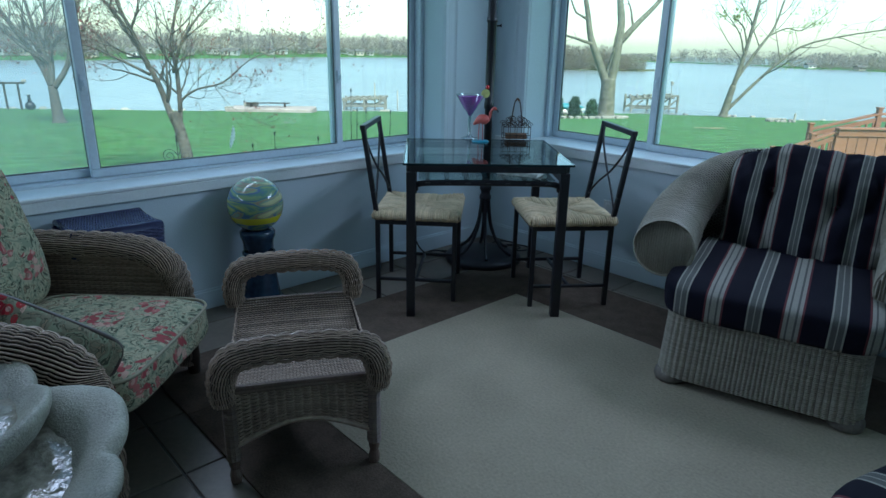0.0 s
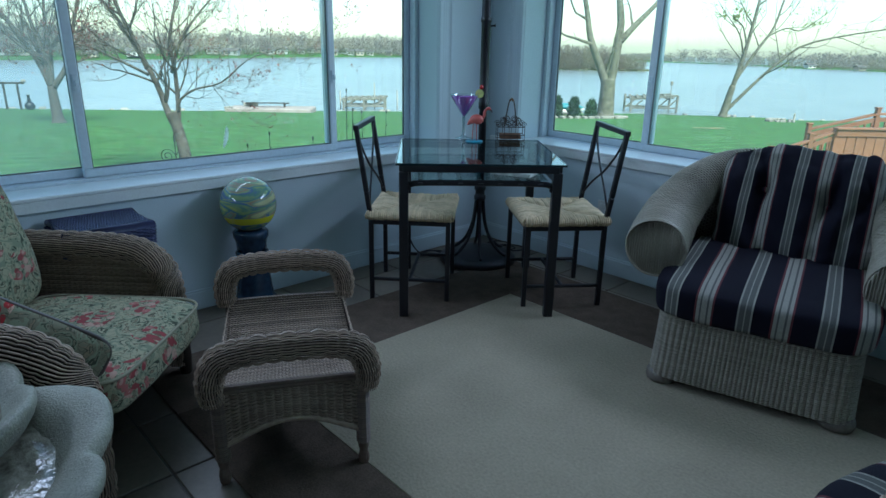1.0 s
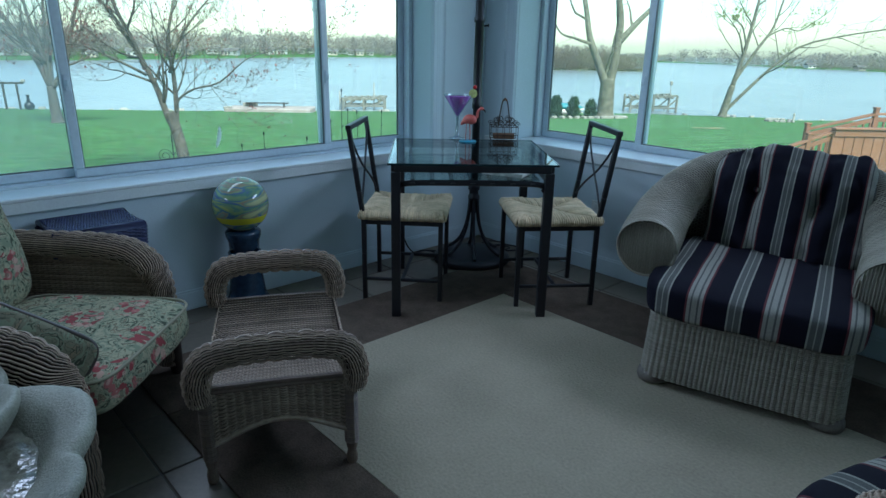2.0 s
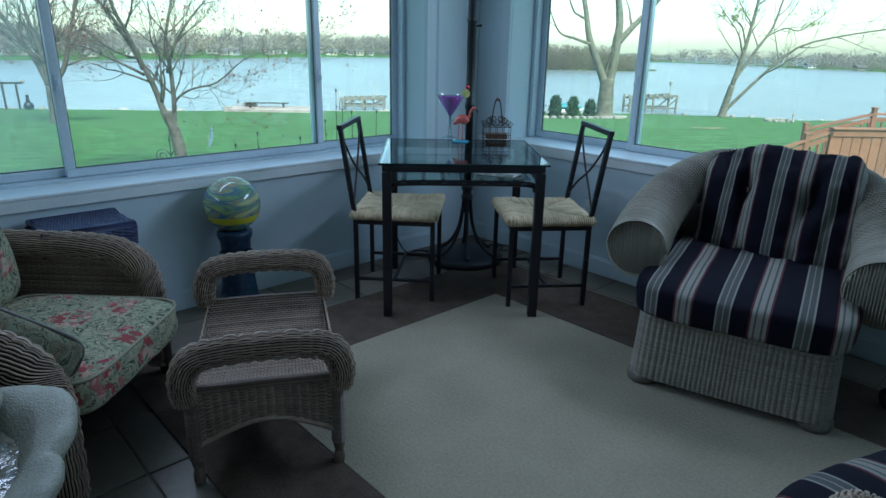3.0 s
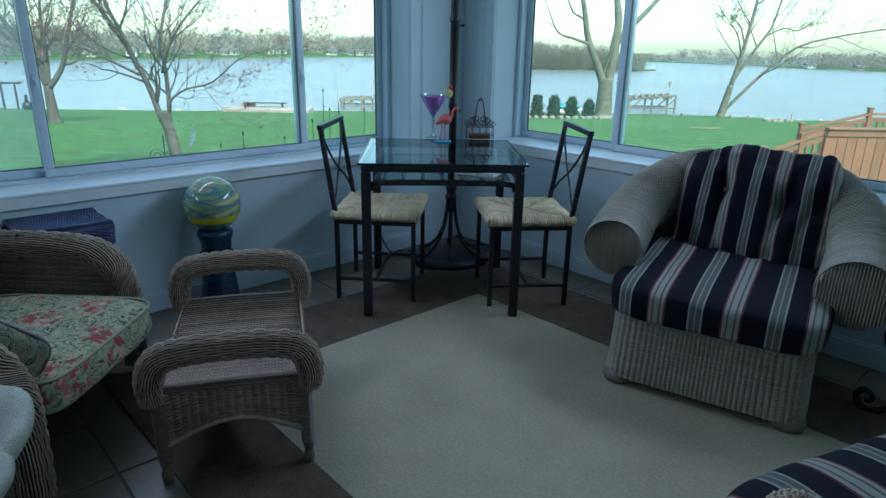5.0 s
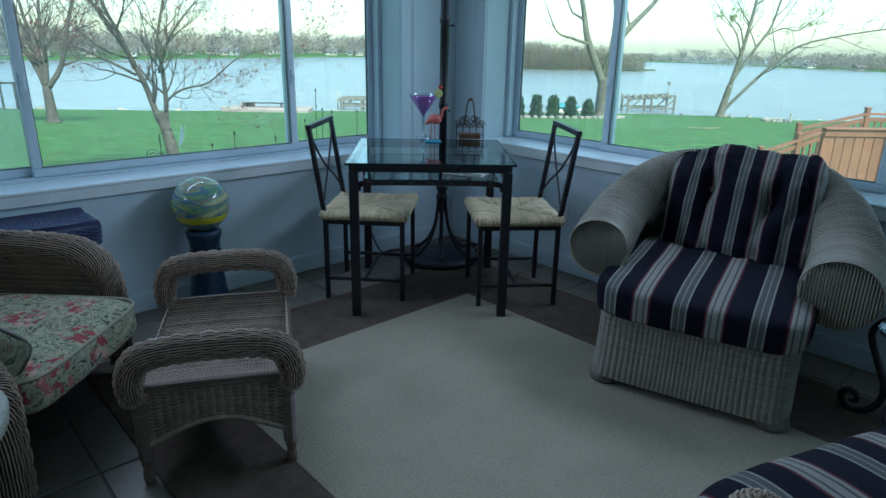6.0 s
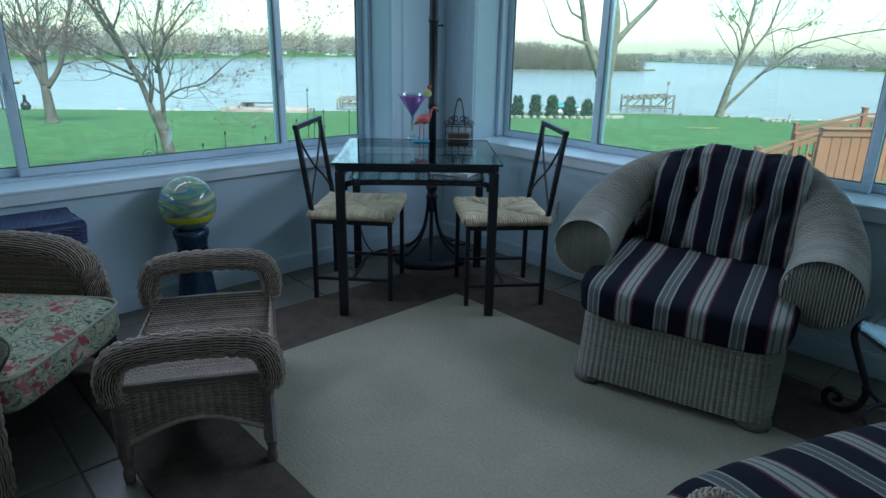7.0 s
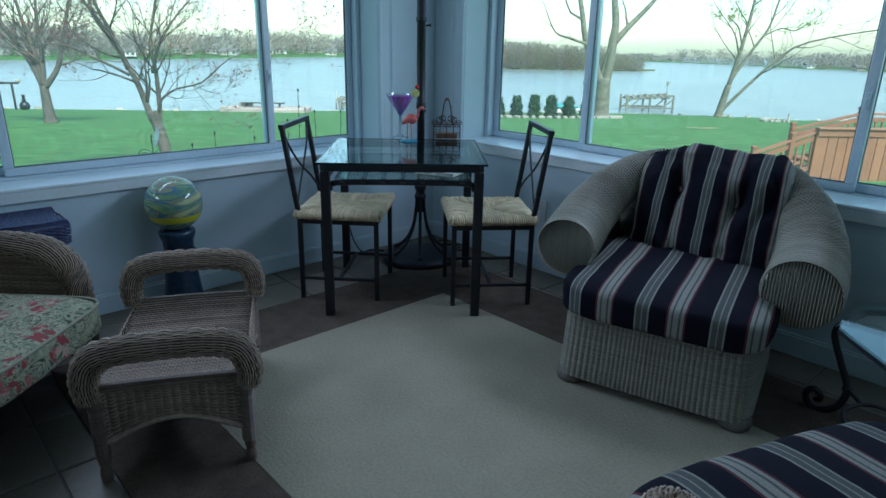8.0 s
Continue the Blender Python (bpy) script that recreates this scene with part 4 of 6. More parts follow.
# ---- floral wicker armchair ----
fc = thing("wicker_armchair", pose(-1.93, 0.65, 0, 0, 0, 135), "grey-brown wicker armchair with floral cushions near the window", "armchair")
for s in (-1, 1):
    HW, yo = (0.405, 0.0) if s > 0 else (0.375, -0.11)
    # rolled arm that falls away at the front
    path = [(s * HW, 0.66, 0.52), (s * (HW + 0.02), 0.50, 0.510), (s * (HW + 0.03), 0.34, 0.500), (s * (HW + 0.022), 0.215, 0.482), (s * (HW + 0.008), 0.135, 0.425), (s * (HW - 0.006), 0.105, 0.335), (s * (HW - 0.012), 0.10, 0.23)]
    path = [(x, y + yo * (1 if y < 0.6 else 0), z + (0.015 if s < 0 else 0)) for x, y, z in path]
    path.append((path[-1][0], path[-1][1] + 0.004, 0.05))
    rad = [0.038, 0.042, 0.046, 0.048, 0.046, 0.041, 0.034, 0.030] if s > 0 else [0.046, 0.050, 0.054, 0.058, 0.058, 0.054, 0.046, 0.044]
    up = (0, 0.35, 1)
    R = sweep(path, rad, up=up)
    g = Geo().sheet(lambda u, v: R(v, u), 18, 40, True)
    R2 = sweep(path, [q + 0.006 for q in rad], up=up)
    g.weave(R2, 24, 38, 0.0010, 0.0026, 0.0020, per=8, rib=0.0027)
    part("arm_roll", g, WICKER_G, fc, "fat woven rolled arm")
    F = lambda u, v: np.stack([s * (HW - 0.012 + 0.02 * v), 0.12 + yo + (0.54 - yo) * u, 0.22 + (0.47 - 0.22) * v], -1)
    g = Geo().sheet(lambda u, v: F(u, v) + np.array([s * 0.006, 0, 0]), 8, 6)
    for off in (-0.006, 0.018):
        Q = lambda u, v: F(u, v) + np.array([s * off, 0, 0])
        g.weave(Q, 26, 34, 0.0016, 0.0036, 0.0024, per=6, rib=0.0016)
    part("side_panel", g, WICKER_G, fc, "open woven side panel")
    F2 = lambda u, v: np.stack([s * (HW - 0.010) + 0 * u, 0.10 + yo + (0.56 - yo) * u, 0.05 + 0.04 * np.sin(np.pi * u) + (0.25 - 0.04 * np.sin(np.pi * u)) * v], -1)
    g = Geo().sheet(F2, 12, 4).weave(F2, 30, 32, 0.0016, 0.0036, 0.0024, per=6, rib=0.0026)
    part("skirt", g, WICKER_G, fc, "woven lower skirt")
    for y in (0.08 + yo, 0.60):
        part("leg", Geo().lathe([(0.016, 0.0), (0.022, 0.01), (0.026, 0.08), (0.028, 0.30)], 12, (s * (HW - 0.012), y, 0)), WOOD_D, fc, "dark wooden leg", True)
F = lambda u, v: np.stack([(u - 0.5) * 2 * 0.365 + 0.025, 0.14 + 0 * u, 0.10 + 0.05 * np.sin(np.pi * u) + (0.12 - 0.05 * np.sin(np.pi * u)) * v], -1)
part("skirt", Geo().sheet(lambda u, v: F(u, v) + np.array([0, 0.005, 0]), 14, 4).weave(F, 36, 28, 0.0016, 0.0034, 0.0024, per=6, rib=0.0026), WICKER_G, fc, "woven front skirt")
part("seat_deck", Geo().box((0.025, 0.35, 0.235), (0.68, 0.60, 0.03), 0.006), WOOD_D, fc, "dark seat deck")
F = lambda u, v: np.stack([(u - 0.5) * (0.76 + 0.06 * v) + 0.025, 0.665 + 0.14 * v + 0.03 * np.sin(np.pi * u), 0.22 + (0.66 + 0.10 * np.sin(np.pi * u)) * v], -1)
g = Geo().sheet(lambda u, v: F(u, v) + np.array([0, 0.006, 0]), 20, 14)
g.weave(F, 40, 84, 0.0026, 0.0040, 0.0026, rib=0.0024)
g.tube([tuple(F(np.array(q), np.array(1.0))) for q in np.linspace(0, 1, 26)], 0.028, 10)
for s in (0.0, 1.0):
    g.tube([tuple(F(np.array(s), np.array(q))) for q in np.linspace(0, 1, 20)], 0.026, 10)
part("back", g, WICKER_G, fc, "high woven back with rolled rim")
cu = weld(part("seat_cushion", pillow((0.625, 0.62, 0.135), 6, 20, 0.12, seed=3, amp=0.007), FLORAL, fc, "thick floral seat cushion in sage with roses", True))
cu.matrix_basis = pose(0, 0.235, 0.305)
ring = [(0.305 * math.copysign(abs(math.cos(q)) ** 0.28, math.cos(q)), 0.303 * math.copysign(abs(math.sin(q)) ** 0.28, math.sin(q)), 0.052) for q in np.linspace(0, 2 * math.pi, 80, endpoint=False)]
part("piping", Geo().tube(ring, 0.0055, 6, closed=True), PIPING, cu, "corded piping", True)
bc = weld(part("back_cushion", pillow((0.60, 0.56, 0.14), 5, 18, 0.25, seed=9, amp=0.008), FLORAL, fc, "floral back cushion", True))
bc.matrix_basis = pose(0.02, 0.62, 0.62, 74, 0, 0)
e1 = Vector((-0.12, 0.80, 0.42)).normalized()
e2 = Vector((-0.46, 0.25, -0.75))
e2 = (e2 - e1 * e2.dot(e1)).normalized()
lean = Matrix((e1, e2, e1.cross(e2))).transposed().to_4x4()
lean.translation = Vector((-0.213, -0.029, 0.437)) + e1 * 0.185 + e2 * 0.137
tp = weld(part("throw_pillow", pillow((0.38, 0.28, 0.11), 9, 22, 0.0, seed=5, amp=0.006, taper=True), FLORAL_P, None, "floral throw pillow with corded edge on the armchair", True))
tp.matrix_basis = pose(-1.93, 0.65, 0, 0, 0, 135) @ lean
tagged(tp, category="pillow")
q = np.linspace(0, 2 * math.pi, 80, endpoint=False)
ring = [(0.186 * math.copysign(abs(math.cos(a)) ** 0.25, math.cos(a)), 0.137 * math.copysign(abs(math.sin(a)) ** 0.25, math.sin(a)), 0.0) for a in q]
part("piping", Geo().tube(ring, 0.0105, 6, closed=True), WOOD_D, tp, "dark corded piping", True)

# ---- tiered stone fountain ----
fo = thing("tabletop_fountain", pose(-1.33, -0.01, 0), "pale cast stone fountain with leaf-lobed bowls of water", "fountain")


def shell(r, depth, lobes, c, turn=0.0):
    n = 180
    g = Geo()
    prof = [(0.12, -depth - 0.03), (0.45, -depth * 0.85 - 0.03), (0.78, -depth * 0.45 - 0.03), (0.93, -0.045), (1.0, -0.022), (1.03, -0.004), (1.035, 0.010), (1.02, 0.020), (0.985, 0.024), (0.93, 0.020), (0.86, 0.008), (0.79, -0.010), (0.72, -0.032), (0.62, -depth * 0.5), (0.45, -depth * 0.68), (0.25, -depth * 0.76), (0.02, -depth * 0.8)]
    ang = np.linspace(0, 2 * np.pi, n, endpoint=False)
    V = []
    for k, z in prof:
        petal = np.abs(np.cos(lobes * (ang + turn + 0.10 * np.sin(2 * ang)) / 2)) ** 0.55
        wob = 1 + (0.12 * (petal - 0.75) + 0.03 * np.sin(3 * ang + 1)) * k**4
        rise = (0.030 * (petal - 0.7) + 0.012 * np.sin(2 * ang)) * k**5
        pit = [0.007 * noise.noise(Vector((r * k * math.cos(t) * 16, r * k * math.sin(t) * 16, z * 16))) for t in ang]
        V.append(np.stack([r * k * wob * np.cos(ang), r * k * wob * np.sin(ang), z + rise + pit], 1))
    V = np.array(V) + np.array(c)
    faces = [(i * n + j, i * n + (j + 1) % n, (i + 1) * n + (j + 1) % n, (i + 1) * n + j) for i in range(len(prof) - 1) for j in range(n)]
    g.add(V, faces)
    return g


part("lower_bowl", shell(0.395, 0.14, 7, (0.01, 0, 0.470), 0.05), STONE, fo, "wide lobed lower bowl", True)
part("upper_bowl", shell(0.275, 0.10, 5, (-0.20, 0.03, 0.490), 0.2), STONE, fo, "lobed upper bowl", True)
part("pedestal", Geo().lathe([(0.24, 0), (0.25, 0.03), (0.17, 0.06), (0.10, 0.14), (0.09, 0.25), (0.12, 0.30), (0.15, 0.335)], 28), STONE, fo, "turned stone foot", True)
part("column", Geo().lathe([(0.07, 0.34), (0.06, 0.37), (0.08, 0.41)], 16, (-0.20, 0.03, 0)), STONE, fo, "", True)


def ripples(r, c):
    n, k = 64, 22
    g = Geo()
    V = []
    for i in range(k):
        rr = r * (i + 0.3) / k
        a = np.linspace(0, 2 * np.pi, n, endpoint=False)
        z = [0.005 * math.sin(rr * 150) * math.exp(-rr * 4) + 0.006 * noise.noise(Vector((rr * math.cos(t) * 26, rr * math.sin(t) * 26, 2.0))) for t in a]
        V.append(np.stack([rr * np.cos(a), rr * np.sin(a), z], 1))
    V = np.array(V) + np.array(c)
    faces = [(i * n + j, i * n + (j + 1) % n, (i + 1) * n + (j + 1) % n, (i + 1) * n + j) for i in range(k - 1) for j in range(n)]
    faces.append(tuple(range(n))[::-1])
    return g.add(V, faces)


part("water", ripples(0.312, (0.01, 0, 0.447)), WATERF, fo, "rippled clear water", True)
part("water", ripples(0.225, (-0.20, 0.03, 0.474)), WATERF, fo, "rippled clear water", True)

# ---- striped wicker armchair ----
ac = thing("striped_armchair", pose(-0.713, 2.279, 0, 0, 0, 15.3), "pale woven wicker armchair with navy striped cushions on bun feet", "armchair")
BW = 0.335
AX, AY = 0.405, 0.17      # middle of the arm ends
for s in (-1, 1):
    for y in (0.045, 0.60):
        part("bun_foot", Geo().lathe([(0.044, 0.010), (0.055, 0.015), (0.060, 0.030), (0.058, 0.046), (0.050, 0.062)], 24, (s * (BW - 0.040), y + 0.008, 0)), BUN, ac, "round washed-wood bun foot", True)


def base(u, v):
    t = u * 2 * np.pi
    c, s = np.cos(t), np.sin(t)
    k = (np.abs(c) ** 10 + np.abs(s) ** 10) ** (-1 / 10)
    w = BW + 0.012 * (1 - v) ** 1.5
    return np.stack([w * k * c, 0.335 + (0.335 + 0.010 * (1 - v)) * k * s, 0.048 + 0.282 * v + 0 * u], -1)


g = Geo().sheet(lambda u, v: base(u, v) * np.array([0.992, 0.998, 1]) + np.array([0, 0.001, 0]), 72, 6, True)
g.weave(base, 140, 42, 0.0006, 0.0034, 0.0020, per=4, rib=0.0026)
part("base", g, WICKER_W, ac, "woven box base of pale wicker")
path = [(-AX, AY, 0.500), (-AX - 0.010, AY + 0.13, 0.528), (-AX - 0.006, AY + 0.28, 0.585), (-AX + 0.045, AY + 0.46, 0.672), (-0.24, 0.80, 0.745), (0, 0.845, 0.765),
        (0.24, 0.80, 0.745), (AX - 0.040, AY + 0.46, 0.668), (AX + 0.012, AY + 0.28, 0.578), (AX + 0.018, AY + 0.13, 0.515), (AX + 0.010, AY, 0.487)]
rad = [0.112, 0.114, 0.108, 0.092, 0.072, 0.064, 0.072, 0.092, 0.110, 0.119, 0.119]
R = sweep(path, rad)
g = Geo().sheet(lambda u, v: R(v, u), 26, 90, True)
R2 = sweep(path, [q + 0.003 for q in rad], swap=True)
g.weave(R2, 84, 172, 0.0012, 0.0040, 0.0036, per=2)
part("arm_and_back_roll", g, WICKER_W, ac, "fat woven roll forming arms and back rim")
for s in (-1, 1):
    c, er = ((s * AX, AY - 0.001, 0.500), 0.112) if s < 0 else ((AX + 0.010, AY - 0.001, 0.487), 0.119)
    g = Geo().lathe([(0.0, 0.0), (er - 0.001, 0.0), (er + 0.001, 0.006)], 36)
    g.v[-1] = np.stack([g.v[-1][:, 0] + c[0], 0.006 - g.v[-1][:, 2] + c[1] - 0.004, g.v[-1][:, 1] + c[2]], 1)
    # rows of strands across the round end, as chords
    for k in range(24):
        x = er * (-0.96 + 1.92 * k / 23)
        hz = math.sqrt(er * er - x * x) * 0.985
        m = max(4, int(hz * 2 / 0.006))
        g.tube([(c[0] + x, c[1] - 0.006 + 0.0016 * (-1) ** (j + k), c[2] + hz * (2 * j / (m - 1) - 1)) for j in range(m)], 0.0040, 5, flat=0.55)
    a = np.linspace(0, 2 * math.pi, 48, endpoint=False)
    g.tube(np.stack([c[0] + (er + 0.001) * np.cos(a), 0 * a + c[1] - 0.001, c[2] + (er + 0.001) * np.sin(a)], 1), 0.007, 8, closed=True)
    tagged(part("arm_end", g, WICKER_W, ac, "round woven arm end"), kind="stuff")
for s in (-1, 1):
    F = lambda u, v: np.stack([s * (BW + 0.002 + 0.045 * v), AY + 0.02 + 0.54 * u, 0.30 + (0.16 + 0.24 * u) * v], -1)
    part("side_panel", Geo().sheet(F, 12, 6).weave(F, 44, 30, 0.0018, 0.0034, 0.0022, per=2, rib=0.0), WICKER_W, ac, "woven outer side")
F = lambda u, v: np.stack([(u - 0.5) * (0.74 + 0.04 * v), 0.68 + 0.14 * v, 0.30 + 0.45 * v], -1)
part("back_panel", Geo().sheet(F, 10, 8).weave(F, 60, 60, 0.0018, 0.0036, 0.0022, per=2), WICKER_W, ac, "woven back")
seat = weld(part("seat_cushion", pillow((0.735, 0.66, 0.145), 6, 26, 0.12, seed=2, amp=0.006), STRIPE_X, ac, "thick navy striped seat cushion", True))
seat.matrix_basis = pose(0.0, 0.285, 0.385, 4, 0, 0)
folds = ((-0.125, 0.07, 0.055, 0.05), (0.105, 0.02, 0.055, 0.05), (-0.25, 0.20, 0.07, 0.03), (0.25, 0.02, 0.05, 0.03), (-0.24, -0.12, 0.06, 0.02), (0.02, 0.22, 0.05, 0.02))
pleats = ((-0.125, -0.06, -0.27, 0.32, 0.024, 0.052), (0.10, 0.12, -0.27, 0.32, 0.024, 0.050), (-0.215, 0.08, 0.0, 0.34, 0.018, 0.026), (0.21, 0.16, -0.24, 0.14, 0.020, 0.028),
          (-0.01, 0.05, -0.22, 0.04, 0.03, 0.016), (0.235, -0.15, 0.05, 0.32, 0.02, 0.022), (-0.06, 0.18, -0.3, 0.0, 0.02, 0.020))
back = weld(part("back_cushion", pillow((0.60, 0.52, 0.17), 4.4, 48, 0.32, seed=7, amp=0.021, dimples=folds, crease=0.42, grooves=pleats), STRIPE_BACK, ac, "slouched crumpled navy striped back cushion", True))
back.matrix_basis = pose(0.034, 0.60, 0.622, 66, -2, -5)
for x in (-0.12, 0.12):
    part("button", Geo().lathe([(0.011, 0.0), (0.012, 0.004), (0.006, 0.009)], 12, (x - 0.006, 0.045 - 0.2 * x, 0.034)), STRIPE_BACK, back, "tufting button", True)

# ---- striped ottoman ----
so = thing("striped_ottoman", pose(0.165, 1.54, 0, 0, 0, -20), "pale wicker ottoman with navy striped cushion", "ottoman")


def obase(u, v):
    t = u * 2 * np.pi
    c, s = np.cos(t), np.sin(t)
    k = (np.abs(c) ** 8 + np.abs(s) ** 8) ** (-1 / 8)
    return np.stack([0.285 * k * c, 0.345 * k * s, 0.05 + 0.27 * v + 0 * u], -1)


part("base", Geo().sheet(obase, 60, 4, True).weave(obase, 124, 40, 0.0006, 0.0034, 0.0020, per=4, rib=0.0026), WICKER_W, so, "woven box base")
for sx in (-1, 1):
    for sy in (-1, 1):
        part("bun_foot", Geo().lathe([(0.045, 0.0), (0.06, 0.02), (0.06, 0.035), (0.045, 0.055)], 20, (sx * 0.22, sy * 0.28, 0)), BUN, so, "round wooden foot", True)
STRIPE_Y = striped_fabric("striped_canvas_across", "Y", 0.25)
oc = weld(part("cushion", pillow((0.66, 0.80, 0.155), 6, 24, 0.15, seed=12, amp=0.007), STRIPE_Y, so, "thick navy striped cushion", True))
oc.matrix_basis = pose(0, 0, 0.385)

# ---- upright wicker roll by the striped ottoman, standing for a rolled chair arm ----
wb = thing("wicker_arm_post", pose(-0.068, 1.138, 0), "slim upright grey-brown wicker roll with domed woven end", "basket")
B = lambda u, v: np.stack([0.045 * np.cos(u * 2 * np.pi) * (0.85 + 0.15 * v), 0.045 * np.sin(u * 2 * np.pi) * (0.85 + 0.15 * v), 0.590 * v + 0 * u], -1)
part("body", Geo().sheet(B, 36, 4, True).weave(B, 20, 76, 0.0016, 0.0030, 0.0022, rib=0.002), WICKER_G, wb)
B = lambda u, v: np.stack([0.048 * np.cos(u * 2 * np.pi) * np.cos(v * 1.5), 0.048 * np.sin(u * 2 * np.pi) * np.cos(v * 1.5), 0.590 + 0.045 * np.sin(v * 1.5)], -1)
part("lid", Geo().sheet(B, 36, 10, True).weave(B, 20, 14, 0.0022, 0.0034, 0.0026, rib=0.002), WICKER_G, wb, "domed woven end")

# ---- end table with scrolled iron legs ----
et = thing("end_table", pose(0.11, 2.575, 0), "black scrolled iron end table with clipped-corner glass top", "table")


def octagon(hx, hy, cut):
    return [(-hx, -hy + cut), (-hx + cut, -hy), (hx - cut, -hy), (hx, -hy + cut), (hx, hy - cut), (hx - cut, hy), (-hx + cut, hy), (-hx, hy - cut)]


O = octagon(0.33, 0.325, 0.21)
V = [(x * k, y * k, z) for z, k in ((0.447, 0.995), (0.449, 1.0), (0.455, 1.0), (0.457, 0.995)) for x, y in O]
F = [(8 * i + j, 8 * i + (j + 1) % 8, 8 * i + 8 + (j + 1) % 8, 8 * i + 8 + j) for i in range(3) for j in range(8)] + [tuple(range(8))[::-1], tuple(range(24, 32))]
part("glass_top", Geo().add(V, F), TOPGLASS, et, "clear glass top with clipped corners").visible_shadow = False
g = Geo()
O = octagon(0.315, 0.31, 0.20)
for j in range(8):
    g.beam((*O[j], 0.437), (*O[(j + 1) % 8], 0.437), 0.016, 0.016, 0.002)
part("top_frame", g, IRON, et, "black iron frame")
for sx in (-1, 1):
    for sy in (-1, 1):
        # each leg bows out below the top, in at the middle and ends in a scrolled foot
        y, out_x = (0.17, 0.345) if sy > 0 else (-0.22, 0.075)
        X = lambda o: sx * (out_x + o)
        legp = curve([(X(-0.035), y * 0.6, 0.432), (X(0.02), y * 0.9, 0.375), (X(0.045), y, 0.31), (X(0.005), y, 0.21), (X(-0.030), y, 0.125), (X(-0.012), y, 0.048), (X(0.040), y, 0.012), (X(0.078), y, 0.022), (X(0.092), y, 0.058), (X(0.070), y, 0.084), (X(0.044), y, 0.070), (X(0.046), y, 0.048), (X(0.064), y, 0.046)], 52)
        part("leg", Geo().tube(legp, np.interp(np.linspace(0, 1, 52), [0, 0.5, 0.8, 1], [0.011, 0.013, 0.011, 0.008]), 8), IRON, et, "curved iron leg with scrolled foot", True)
        part("collar", Geo().lathe([(0.013, 0.0), (0.017, 0.003), (0.017, 0.012), (0.013, 0.015)], 12, (X(-0.030), y, 0.120)), IRON, et, "", True)
for k, (cx, rr) in enumerate(((-0.20, 0.075), (0.20, 0.075), (-0.07, 0.085), (0.07, 0.085))):
    q = np.linspace(0, 2 * math.pi, 32, endpoint=False)
    part("ring_stretcher", Geo().tube(np.stack([cx + rr * np.cos(q), 1.5 * rr * np.sin(q), 0.130 + 0.009 * k + 0 * q], 1), 0.0075, 8, closed=True), IRON, et, "looped iron stretcher", True)
for sx, sy in ((-1, -1), (-1, 1), (1, -1), (1, 1)):
    part("stretcher", Geo().tube(curve(((sx * 0.315, 0.17, 0.128), (sx * 0.285, 0.13, 0.130), (sx * 0.25, 0.085, 0.131)) if sy > 0 else ((sx * 0.045, -0.22, 0.128), (sx * 0.05, -0.17, 0.135), (sx * 0.07, -0.12, 0.145)), 10), 0.0075, 8), IRON, et, "", True)


# ---- outdoors ----
AHEAD, ACROSS = Vector((-0.76, 0.65, 0)), Vector((0.65, 0.76, 0))   # out over the lake, along its shore
LAKE = -4.1


def out(s, r, z=0.0):
    return AHEAD * s + ACROSS * r + Vector((0, 0, z))


def shore(r):
    return np.interp(r, [-60, -18, -8, 20, 26, 30, 60], [44, 46, 50, 55, 51, 45, 40])


def far_shore(r):
    return np.interp(r, [-400, -200, -86, -35, -10, 60, 105, 125, 200, 400], [140, 145, 158, 245, 258, 262, 250, 178, 165, 160])


def lawn(s, r):
    return -0.4 - 0.069 * s


def terrain(s, r):
    e, f = shore(r), far_shore(r)
    if s < e:
        return lawn(s, r) + 0.03 * noise.noise(Vector((s * 0.4, r * 0.4, 0)))
    if s < e + 1.6:
        return lawn(e, r) + (LAKE - 1.2 - lawn(e, r)) * (s - e) / 1.6
    if s < f:
        return LAKE - 1.3
    hill = 2.2 * min(1, (s - f) / 45) * float(np.interp(r, [-400, -150, -30, 0, 400], [1, 1, 1, 0, 0])) * (1.0 if s - f < 45 else math.exp(-(s - f - 45) / 60))
    return LAKE + 0.25 + hill - 0.028 * max(0.0, s - f - 50) - 0.4 * (1 - math.exp(-(s - f) / 110)) + 0.3 * noise.noise(Vector((s * 0.01, r * 0.012, 5.0))) * min(1, (s - f) / 60)




